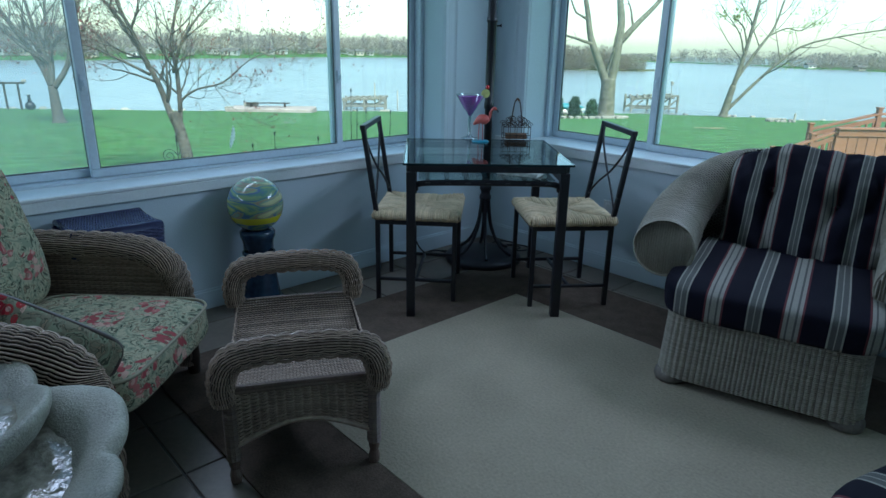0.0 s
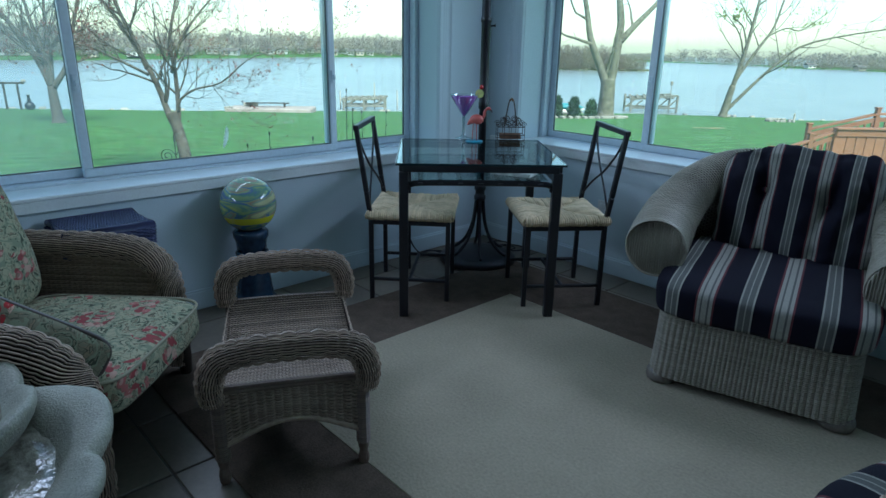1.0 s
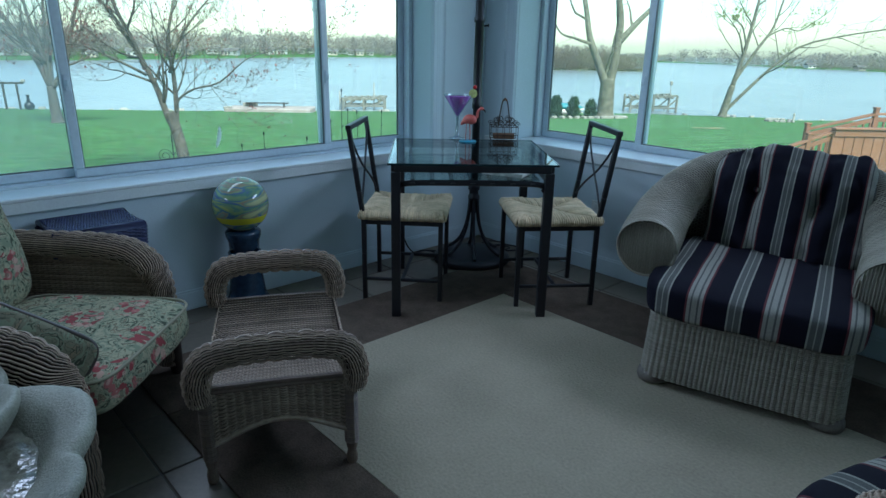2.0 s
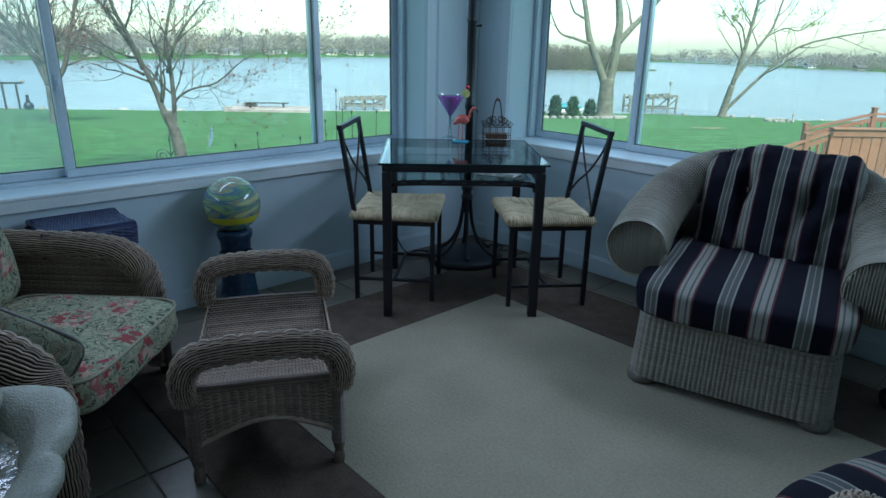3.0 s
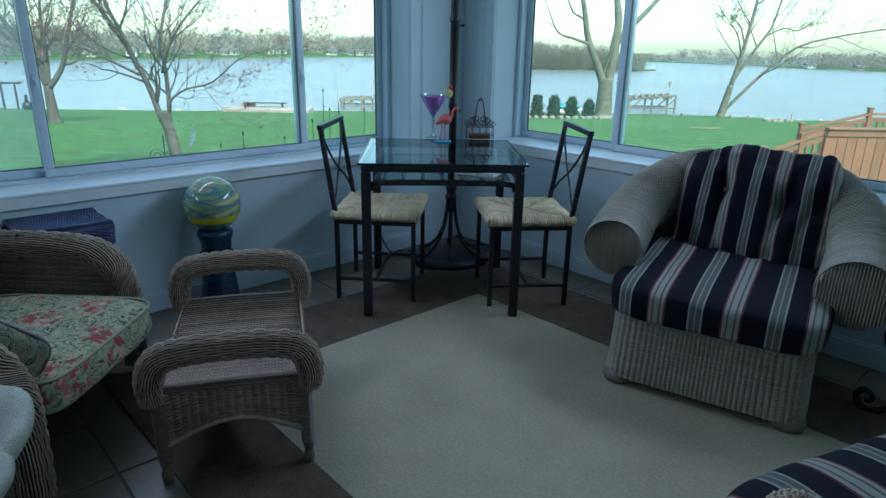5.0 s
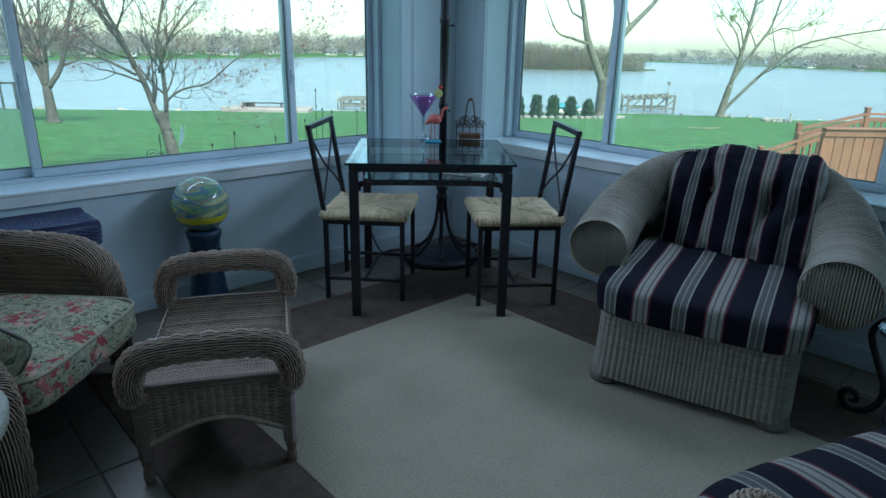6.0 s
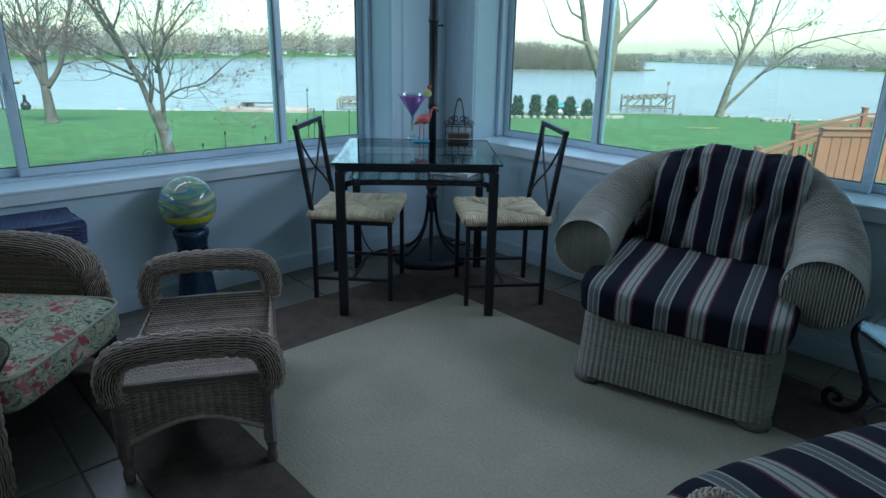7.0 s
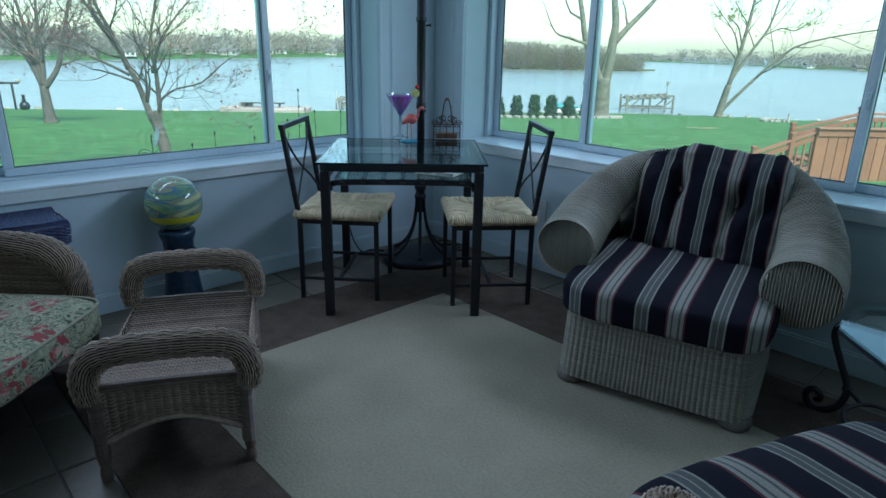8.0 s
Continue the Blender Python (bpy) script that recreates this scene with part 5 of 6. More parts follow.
def grass_material():
    """Mown turf: fine blades, dry flecks and the faint bands of the mower."""
    m = mat("lawn_grass", (0.050, 0.125, 0.038), 0.9, vary=0.30, scale=1.4, fine=26.0, bump=0.8)
    nt = m.node_tree
    b = nt.nodes["Principled BSDF"]
    old = b.inputs["Base Color"].links[0].from_socket
    tc, mp, wv, fl = (nt.nodes.new("ShaderNode" + k) for k in ("TexCoord", "Mapping", "TexWave", "TexNoise"))
    mp.inputs["Rotation"].default_value = (0, 0, radians(12))
    nt.links.new(tc.outputs["Object"], mp.inputs[0])
    nt.links.new(mp.outputs[0], wv.inputs["Vector"])
    wv.inputs["Scale"].default_value, wv.inputs["Distortion"].default_value, wv.inputs["Detail"].default_value = 0.33, 0.8, 1
    fl.inputs["Scale"].default_value, fl.inputs["Detail"].default_value = 3.2, 8
    nt.links.new(tc.outputs["Object"], fl.inputs["Vector"])
    sc = nt.nodes.new("ShaderNodeVectorMath")
    sc.operation = "SCALE"
    nt.links.new(old, sc.inputs[0])
    nt.links.new(math_node(nt, "MULTIPLY_ADD", wv.outputs["Fac"], 0.36, 0.84), sc.inputs["Scale"])
    mx = nt.nodes.new("ShaderNodeMix")
    mx.data_type = "RGBA"
    mx.inputs[7].default_value = (0.13, 0.135, 0.055, 1)
    nt.links.new(math_node(nt, "MULTIPLY", math_node(nt, "GREATER_THAN", fl.outputs["Fac"], 0.60), 0.45), mx.inputs[0])
    nt.links.new(sc.outputs[0], mx.inputs[6])
    nt.links.new(mx.outputs[2], b.inputs["Base Color"])
    return m


GRASS = grass_material()
BARK_L = mat("grey_bark", (0.09, 0.078, 0.068), 0.9, vary=0.48, scale=11, fine=40, bump=0.6)
BARK_R = mat("mossy_bark", (0.13, 0.122, 0.095), 0.9, vary=0.38, scale=4, fine=22, bump=0.6)
BUDS = mat("red_buds", (0.16, 0.055, 0.05), 0.8, vary=0.2, scale=3, island=0.6)
SPRING = leafy(mat("spring_leaf", (0.26, 0.32, 0.10), 0.8, vary=0.2, scale=2, island=0.6))
CEDAR = mat("cedar_foliage", (0.025, 0.05, 0.025), 0.9, vary=0.25, scale=3, island=0.6)
# distance haze is put into the woods' base colour by lightening it
WOODS = leafy(mat("haze_lightened_woods", (0.27, 0.24, 0.215), 0.95, vary=0.10, scale=0.05, fine=0.6, island=0.15))
SCRUB = leafy(mat("green_scrub", (0.20, 0.21, 0.125), 0.95, vary=0.12, scale=0.05, fine=0.6, island=0.2))
ROCK = mat("shore_rock", (0.30, 0.275, 0.245), 0.85, vary=0.2, scale=1.5, fine=12, bump=0.5, island=0.6)
CONCRETE = mat("pale_concrete", (0.33, 0.275, 0.255), 0.85, vary=0.12, scale=1, fine=12, bump=0.3)
DECK = mat("cedar_stain", (0.23, 0.095, 0.048), 0.65, vary=0.16, scale=2.5, fine=30, bump=0.2, obj_random=0.5)
GREYWOOD = mat("weathered_wood", (0.30, 0.28, 0.25), 0.85, vary=0.18, scale=3, fine=30, bump=0.2)
DOCKWOOD = mat("bleached_wood", (0.20, 0.19, 0.165), 0.85, vary=0.22, scale=2, fine=20, bump=0.2)
HOUSE_W = mat("white_siding", (0.62, 0.61, 0.58), 0.7, vary=0.08, scale=0.5)
HOUSE_T = mat("tan_siding", (0.40, 0.36, 0.30), 0.7, vary=0.1, scale=0.5)
HOUSE_G = mat("grey_siding", (0.42, 0.44, 0.44), 0.7, vary=0.1, scale=0.5)
ROOF = mat("grey_shingle", (0.13, 0.125, 0.125), 0.9, vary=0.15, scale=0.5)
DARKPANE = mat("dark_window", (0.04, 0.05, 0.06), 0.2)
TARP = mat("teal_tarp", (0.02, 0.20, 0.24), 0.5, vary=0.15, scale=2)
MULCH = mat("mulch", (0.16, 0.12, 0.085), 0.95, vary=0.2, scale=1.5, fine=20, bump=0.4)

# ground: one sheet from the house to the horizon
g = Geo()
ss = [2.5, 4, 6, 8, 11, 14, 18, 22, 26, 30, 34, 37] + [38 + 0.6 * i for i in range(40)] + [66, 80, 110, 135] + [140 + 3 * i for i in range(46)] + [290, 320, 360, 420, 500, 650, 900, 1400, 2500]
rs = [-2500, -1200, -700, -450, -320] + list(range(-240, -60, 12)) + list(range(-60, 61, 3)) + list(range(72, 241, 12)) + [320, 450, 700, 1200, 2500]
V = [tuple(out(s, r, terrain(s, r))) for s in ss for r in rs]
n = len(rs)
g.add(V, [(i * n + j, (i + 1) * n + j, (i + 1) * n + j + 1, i * n + j + 1) for i in range(len(ss) - 1) for j in range(n - 1)])
structure("ground", g, GRASS, "green mown lawn sloping down to the lake", "lawn", True)
g = Geo()
V = [tuple(out(s, r, -0.62)) for s in (-60, 2.6) for r in (-2500, 2500)]
structure("house_ground", g.add(V, [(0, 2, 3, 1)]), GRASS, "plain ground under and behind the house", "ground")


def water_material():
    m = mat("lake_water", (0.165, 0.19, 0.195), 0.27, vary=0.08, scale=0.02, fine=0.15)
    nt = m.node_tree
    tc, mp, w = nt.nodes.new("ShaderNodeTexCoord"), nt.nodes.new("ShaderNodeMapping"), nt.nodes.new("ShaderNodeTexNoise")
    mp.inputs["Rotation"].default_value = (0, 0, radians(-49))
    mp.inputs["Scale"].default_value = (0.22, 1.6, 1)
    w.inputs["Scale"].default_value, w.inputs["Detail"].default_value = 0.9, 6
    bp = nt.nodes.new("ShaderNodeBump")
    bp.inputs["Strength"].default_value, bp.inputs["Distance"].default_value = 0.6, 0.25
    nt.links.new(tc.outputs["Object"], mp.inputs[0])
    nt.links.new(mp.outputs[0], w.inputs["Vector"])
    nt.links.new(w.outputs["Fac"], bp.inputs["Height"])
    nt.links.new(bp.outputs[0], nt.nodes["Principled BSDF"].inputs["Normal"])
    return m


V = [tuple(out(s, r, LAKE)) for s in (36, 420) for r in (-900, 900)]
structure("water", Geo().add(V, [(0, 2, 3, 1)]), water_material(), "pale blue rippled lake water", "lake")

# broken rocks along the near shore
g = Geo()
rnd = np.random.RandomState(4)
for r in np.arange(-45, 45, 0.42):
    s = shore(r) + rnd.uniform(0.0, 0.9)
    k = rnd.uniform(0.12, 0.34)
    c = out(s, r, lawn(shore(r), r) - 0.10 + rnd.uniform(-0.25, 0.04))
    g.box(tuple(c), (k * 1.7, k * 1.3, k), k * 0.4, Matrix.Translation(c) @ Matrix.Rotation(rnd.uniform(0, 6), 4, "Z") @ Matrix.Rotation(rnd.uniform(-0.4, 0.4), 4, "X") @ Matrix.Translation(-c))
tagged(structure("shore_rocks", g, ROCK, "pale broken rocks along the lake edge", "rocks"), kind="stuff")


def grow(g, start, way, length, radius, depth, rs, tips, bend=0.25, spread=0.7, lift=0.15, kids=3):
    """A tapering limb with side branches, down to twigs."""
    P, R = [Vector(start)], [radius]
    d = Vector(way).normalized()
    n = 6
    for i in range(n):
        d = (d + Vector(rs.normal(0, bend * 0.33, 3)) + Vector((0, 0, lift / n))).normalized()
        P.append(P[-1] + d * length / n)
        R.append(radius * (1 - 0.62 * (i + 1) / n))
    R = [max(q, 0.0035 * (length + 0.2)) for q in R]
    g.tube([tuple(p) for p in P], R, 7 if radius > 0.04 else (5 if radius > 0.012 else 3))
    if depth == 0:
        tips.extend(P[2:])
        return
    for k in range(kids):
        i = 2 + int(rs.randint(0, n - 1))
        side = Vector(rs.normal(0, 1, 3))
        ax = (P[i] - P[i - 1]).normalized()
        side = (side - ax * side.dot(ax)).normalized()
        nd = (ax * (1 - spread * 0.5) + side * spread).normalized()
        grow(g, P[i], nd, length * rs.uniform(0.5, 0.72), R[i] * 0.62, depth - 1, rs, tips, bend, spread, lift, kids)
    grow(g, P[-1], d, length * 0.62, R[-1], depth - 1, rs, tips, bend, spread, lift, kids)


def tree(name, base, bark, limbs, trunk, leaf, leaf_size, leaf_n, label, seed, depth=3, kids=3, bend=0.25, spread=0.7, lift=0.15, step=2):
    """Trunk points and main limbs are given as (across, ahead, up) from the base."""
    rs = np.random.RandomState(seed)
    to = lambda p: Vector(base) + ACROSS * p[0] + AHEAD * p[1] + Vector((0, 0, p[2]))
    t = thing(name, pose(0, 0, 0), label, "tree")
    g = Geo()
    pts, r0, r1 = trunk
    r0, r1 = r0 * 0.72, r1 * 0.72
    P = curve([to(p) for p in pts], 14)
    rad = np.linspace(r0, r1, 14)
    rad[0], rad[1] = r0 * 1.35, r0 * 1.12
    g.tube(P, rad, 12)
    part("trunk", g, bark, t, "", True)
    g, tips = Geo(), []
    for line, ra, rb in limbs:
        ra, rb = ra * 0.68, rb * 0.55
        P = curve([to(p) for p in line], 16)
        g.tube(P, np.linspace(ra, rb, 16), 9)
        for i in range(4, 16, step):
            ax = Vector(P[i] - P[i - 1]).normalized()
            for _ in range(2 if kids > 2 else 1):
                side = Vector(rs.normal(0, 1, 3)) + Vector((0, 0, 0.3))
                side = (side - ax * side.dot(ax)).normalized()
                L = float(np.linalg.norm(P[-1] - P[0])) * rs.uniform(0.22, 0.42)
                grow(g, P[i], ax * 0.5 + side * spread, L, float(np.interp(i, [0, 15], [ra, rb])) * 0.5, depth - 1, rs, tips, bend, spread, lift, kids)
        grow(g, P[-1], P[-1] - P[-2], float(np.linalg.norm(P[-1] - P[0])) * 0.45, rb, depth, rs, tips, bend, spread, lift, kids)
    part("limbs", g, bark, t, "bare spreading limbs and twigs", True)
    if leaf:
        g = Geo()
        picks = rs.randint(0, len(tips), leaf_n)
        V = np.array([tips[i] for i in picks])[:, None] + rs.normal(0, leaf_size, (leaf_n, 3, 3)) + rs.normal(0, leaf_size * 0.9, (leaf_n, 1, 3))
        g.add(V.reshape(-1, 3), np.arange(leaf_n * 3).reshape(-1, 3))
        ob = part("crown", g, leaf, t, "scattered buds and first leaves")
        tagged(ob, kind="stuff")
    return t


G = lambda s, r: tuple(out(s, r, lawn(s, r)))
tree("budding_tree", G(12, -4.42), BARK_L,
     [([(0.0, 0, 0.85), (-0.12, 0, 1.15), (-0.32, 0.1, 1.7), (-0.62, 0.1, 2.35), (-1.05, 0.2, 3.0), (-1.5, 0.2, 3.5)], 0.10, 0.04),
      ([(-0.45, 0.1, 1.95), (-0.55, -0.1, 2.5), (-0.75, -0.2, 3.1), (-0.8, -0.2, 3.8)], 0.07, 0.03),
      ([(0.02, 0, 0.85), (0.05, 0.05, 1.3), (0.04, 0.1, 1.9), (0.0, 0.1, 2.4), (0.12, 0.1, 2.9), (0.3, 0.1, 3.6)], 0.075, 0.03),
      ([(0.02, 0, 1.9), (0.28, -0.2, 2.4), (0.65, -0.3, 2.85), (1.1, -0.3, 3.3)], 0.05, 0.02),
      ([(0.05, 0, 1.2), (0.12, 0, 1.42), (0.45, -0.1, 1.62), (0.95, -0.2, 1.75), (1.45, -0.2, 2.15), (1.9, -0.2, 2.3)], 0.04, 0.012),
      ([(-0.4, 0, 1.85), (-0.85, -0.3, 2.15), (-1.35, -0.3, 2.35), (-1.9, -0.3, 2.35)], 0.04, 0.012)],
     ([(0.12, 0, 0), (0.08, 0, 0.5), (0.0, 0, 0.95), (-0.06, 0, 1.2)], 0.165, 0.125), BUDS, 0.014, 7500,
     "grey-barked budding tree with red buds on the lawn", 3, depth=4, kids=3, bend=0.30, spread=0.62, lift=0.5)
tree("bare_tree", G(29, -16.1), BARK_L,
     [([(0, 0, 1.5), (-0.5, 0.2, 2.6), (-1.4, 0.3, 4.0), (-2.3, 0.3, 5.6), (-2.9, 0.3, 7.2)], 0.22, 0.06),
      ([(0, 0, 1.5), (-0.15, 0.1, 2.8), (-0.5, 0.1, 4.4), (-0.8, 0.1, 6.6)], 0.22, 0.06),
      ([(0.0, 0, 1.6), (0.15, 0, 2.8), (0.2, 0, 4.5), (0.5, 0, 6.8)], 0.2, 0.06),
      ([(0.05, 0, 1.5), (0.7, 0.1, 2.4), (1.1, 0.1, 3.6), (1.6, 0.1, 5.0), (2.2, 0.1, 6.5)], 0.2, 0.05)],
     ([(0.05, 0, 0), (0.02, 0, 0.7), (0, 0, 1.6)], 0.36, 0.24), BUDS, 0.015, 900,
     "bare grey-barked tree with upswept limbs by the lake", 8, depth=3, kids=4, bend=0.3, lift=0.4, spread=0.55)
tree("twin_trunk_tree", G(46, 13.55), BARK_R,
     [([(-0.05, 0, 1.6), (-0.2, 0, 2.4), (-0.7, 0.1, 3.6), (-1.5, 0.2, 5.4), (-1.9, 0.2, 7.2), (-2.5, 0.3, 9.5)], 0.54, 0.24),
      ([(0.05, 0, 1.6), (0.15, 0, 2.6), (0.35, 0, 4.0), (0.5, 0, 6.5), (0.2, 0, 8.5), (0.5, 0, 11)], 0.62, 0.28),
      ([(0.55, 0, 5.2), (1.6, 0, 6.4), (2.9, 0, 7.8), (4.2, 0, 9.6)], 0.36, 0.18),
      ([(-1.35, 0.1, 5.0), (-2.6, -0.2, 5.35), (-3.8, -0.3, 5.8), (-4.6, -0.3, 7.4)], 0.18, 0.06)],
     ([(0, 0, 0), (0.0, 0, 1.2), (0.0, 0, 2.7)], 0.86, 0.66), None, 0, 0,
     "thick twin-trunked bare shade tree by the shore", 21, depth=2, kids=1, bend=0.4, spread=0.6, lift=0.1, step=7)
tree("leaning_tree", G(49, 23.7), BARK_R,
     [([(0.42, 0, 2.2), (0.9, 0, 4.5), (1.2, 0, 6.4), (1.5, 0, 9), (1.6, 0, 11.5)], 0.27, 0.13),
      ([(0.4, 0, 2.0), (0.65, 0, 2.9), (2.0, 0, 5.2), (2.9, 0, 6.7), (3.4, 0, 9.0), (4.2, 0, 11)], 0.21, 0.09),
      ([(0.05, 0, 0.3), (1.2, 0, 1.6), (2.6, 0, 3.1), (4.1, 0, 4.5), (5.6, 0, 5.5), (8.9, 0, 6.25), (12.8, 0, 6.8), (15, 0, 6.7)], 0.21, 0.05),
      ([(1.0, 0, 5.4), (0.55, 0, 6.6), (0.1, 0, 7.0), (-0.2, 0, 7.2)], 0.11, 0.04),
      ([(2.5, 0, 6.0), (3.8, 0, 6.6), (5.0, 0, 6.5), (6.6, 0, 7.6)], 0.10, 0.04)],
     ([(0.0, 0, 0), (0.15, 0, 0.9), (0.45, 0, 2.4)], 0.44, 0.30), SPRING, 0.034, 8000,
     "leaning multi-stemmed tree with first green leaves at the shore", 33, depth=3, kids=2, bend=0.5, spread=0.55, lift=0.35, step=2)
tree("drooping_tree", G(26, 22.6), BARK_L,
     [([(0, 0, 2.5), (-0.9, 0, 3.4), (-1.5, 0, 3.3), (-2.0, 0, 2.9)], 0.06, 0.012),
      ([(0, 0, 2.0), (-0.8, 0, 2.7), (-1.4, 0, 2.5), (-1.9, 0, 2.1)], 0.05, 0.012),
      ([(0, 0, 3.0), (0.3, 0, 4.5), (0.4, 0, 7)], 0.14, 0.05)],
     ([(0, 0, 0), (0, 0, 1.4), (0, 0, 3.0)], 0.24, 0.17), None, 0, 0,
     "bare tree with drooping fine twigs beyond the deck", 40, depth=2, kids=4, bend=0.5, lift=-0.6)


def shrub(s, r, h, w, seed):
    """A dense upright evergreen of many small sprays."""
    rs = np.random.RandomState(seed)
    n = 1500
    z = rs.uniform(0, 1, n) ** 0.85
    rad = w / 2 * np.sin(np.clip(0.25 + 0.75 * (1 - z), 0, 1) * np.pi * 0.5) ** 0.8 * (1 + 0.22 * np.sin(z * 17 + seed) + rs.normal(0, 0.09, n))
    a = rs.uniform(0, 2 * np.pi, n)
    k = rs.uniform(0.55, 1, n) ** 0.5
    C = np.stack([rad * k * np.cos(a), rad * k * np.sin(a), z * h], 1)
    V = C[:, None] + rs.normal(0, 0.055, (n, 3, 3)) * np.array([1, 1, 1.9])
    g = Geo().add(V.reshape(-1, 3), np.arange(n * 3).reshape(-1, 3))
    t = thing("evergreen_shrub", Matrix.Translation(out(s, r, lawn(s, r))), "dark green upright evergreen shrub in the shore bed", "shrub", "shrubs in the shore bed")
    part("stem", Geo().tube([(0, 0, -0.05), (0, 0, h * 0.8)], [0.05, 0.02], 8), BARK_L, t)
    tagged(part("foliage", g, CEDAR, t, "dense dark sprays"), kind="stuff")


for i, (r, h, w) in enumerate(((5.75, 1.2, 0.72), (6.95, 1.3, 0.75), (8.15, 1.38, 0.8), (9.3, 1.36, 0.85), (10.5, 1.3, 0.8), (11.7, 1.15, 0.7))):
    shrub(43, r, h, w, 60 + i)

# planting bed with pale edging stones
bed = thing("planting_bed", pose(0, 0, 0), "mulched shore bed edged with pale stones", "garden bed")
a = np.linspace(0, 2 * math.pi, 40, endpoint=False)
V = [tuple(out(44.2 + 2.3 * math.sin(q), 8.0 + 6.3 * math.cos(q), 0)) for q in a]
V = [(x, y, lawn(Vector((x, y, 0)).dot(AHEAD), 0) + 0.05) for x, y, z in V]
part("mulch", Geo().add(V, [tuple(range(40))]), MULCH, bed, "brown mulch")
rnd = np.random.RandomState(9)
for q in np.arange(3.0, 6.6, 0.085):
    s, r = 44.2 + 2.35 * math.sin(q), 8.0 + 6.4 * math.cos(q)
    c = out(s, r, lawn(s, r) + 0.05)
    part("edging_stone", Geo().box((0, 0, 0), (0.42, 0.26, 0.2), 0.06, Matrix.Translation(c) @ Matrix.Rotation(rnd.uniform(0, 6), 4, "Z")), ROCK, bed, "pale edging stone")

# boat cover behind the shrubs
bt = thing("covered_boat", Matrix.Translation(out(46.5, 10.9, -3.5)) @ Matrix.Rotation(radians(49), 4, "Z"), "small boat under a teal cover by the shrubs", "boat")
part("hull", Geo().tube([(-1.2, 0, 0.3), (-0.6, 0, 0.25), (0.4, 0, 0.25), (1.2, 0, 0.4)], [0.28, 0.42, 0.42, 0.12], 12, flat=0.6), HOUSE_W, bt, "white hull", True)
part("cover", Geo().tube([(-1.2, 0, 0.45), (-0.6, 0, 0.55), (0.4, 0, 0.55), (1.1, 0, 0.5)], [0.26, 0.42, 0.42, 0.12], 12, flat=0.6), TARP, bt, "teal cloth cover", True)


def at(s, r, z):
    return Matrix.Translation(out(s, r, z)) @ Matrix.Rotation(math.atan2(ACROSS.y, ACROSS.x), 4, "Z")


# concrete landing and bench at the shore: local x along the shore, y out to the lake
sl = thing("concrete_landing", at(46.4, -10.6, lawn(46, 0)), "pale concrete landing slab at the lake edge", "landing")
part("slab", Geo().box((0, 0, 0.05), (6.0, 2.4, 0.46), 0.05), CONCRETE, sl)
part("edge_block", Geo().box((-2.8, -0.9, 0.33), (0.5, 0.5, 0.12), 0.04), ROCK, sl)
be = thing("park_bench", at(46.6, -10.9, lawn(46, 0) + 0.20), "long dark wooden table bench on the concrete landing", "bench")
for x in (-1.2, 1.2):
    part("leg", Geo().box((x, 0, 0.17), (0.09, 0.35, 0.34), 0.02), WOOD_D, be)
for y in (-0.14, 0, 0.14):
    part("slat", Geo().box((0, y, 0.37), (3.1, 0.12, 0.06), 0.01), WOOD_D, be)
part("end_block", Geo().box((-1.3, 0.35, 0.10), (1.0, 0.4, 0.5), 0.03), GREYWOOD, be, "pale block behind the bench")

# boat lift frames
def boat_lift(m, w, h, label, posts, mast=0.0):
    t = thing("boat_lift", m, label, "boat lift")
    for x in np.linspace(-w / 2, w / 2, posts):
        for y in (-0.9, 0.9):
            part("post", Geo().box((x, y, h / 2 - 0.5), (0.16, 0.16, h + 1.0), 0.01), DOCKWOOD, t)
    for y in (-0.9, 0.9):
        part("long_beam", Geo().beam((-w / 2, y, h * 0.75), (w / 2, y, h), 0.14, 0.17), DOCKWOOD, t)
        part("low_beam", Geo().beam((-w / 2, y, h * 0.2), (w / 2, y, h * 0.2), 0.12, 0.14), DOCKWOOD, t)
        part("brace", Geo().beam((-w / 2, y, 0.1), (-w / 2 + 1.0, y, h * 0.7), 0.1, 0.1), DOCKWOOD, t)
        part("brace", Geo().beam((w / 2 - 1.1, y, 0.1), (w / 2, y, h * 0.8), 0.1, 0.1), DOCKWOOD, t)
    for x in np.linspace(-w / 2 + 0.2, w / 2 - 0.2, 7):
        part("cross_bunk", Geo().beam((x - 0.3, -1.1, h * (0.82 + 0.1 * (x / w))), (x + 0.3, 1.1, h * (0.95 + 0.1 * (x / w))), 0.20, 0.17), DOCKWOOD, t)
    if mast:
        part("mast", Geo().tube([(w * 0.42, 0, 0.2), (w * 0.42, 0, mast)], 0.03, 6), GREYWOOD, t)
        part("mast_box", Geo().box((w * 0.42, 0, mast), (0.22, 0.2, 0.34), 0.03), GREYWOOD, t)


boat_lift(at(56.5, 20.6, -4.05), 4.1, 1.35, "weathered wooden boat lift standing in the shallows", 3, 2.35)
boat_lift(at(54.5, -4.6, -3.95), 3.4, 0.85, "weathered wooden dock frame with poles in the shallows", 3, 0)
for r, h in ((-3.75, 2.1), (-1.85, 1.5), (-6.6, 1.4)):
    tagged(part("mooring_pole", Geo().tube([tuple(out(54, r, -5.2)), tuple(out(54, r, -4.0 + h))], 0.05, 8), GREYWOOD, None, "slim weathered mooring pole in the lake", True), category="pole")

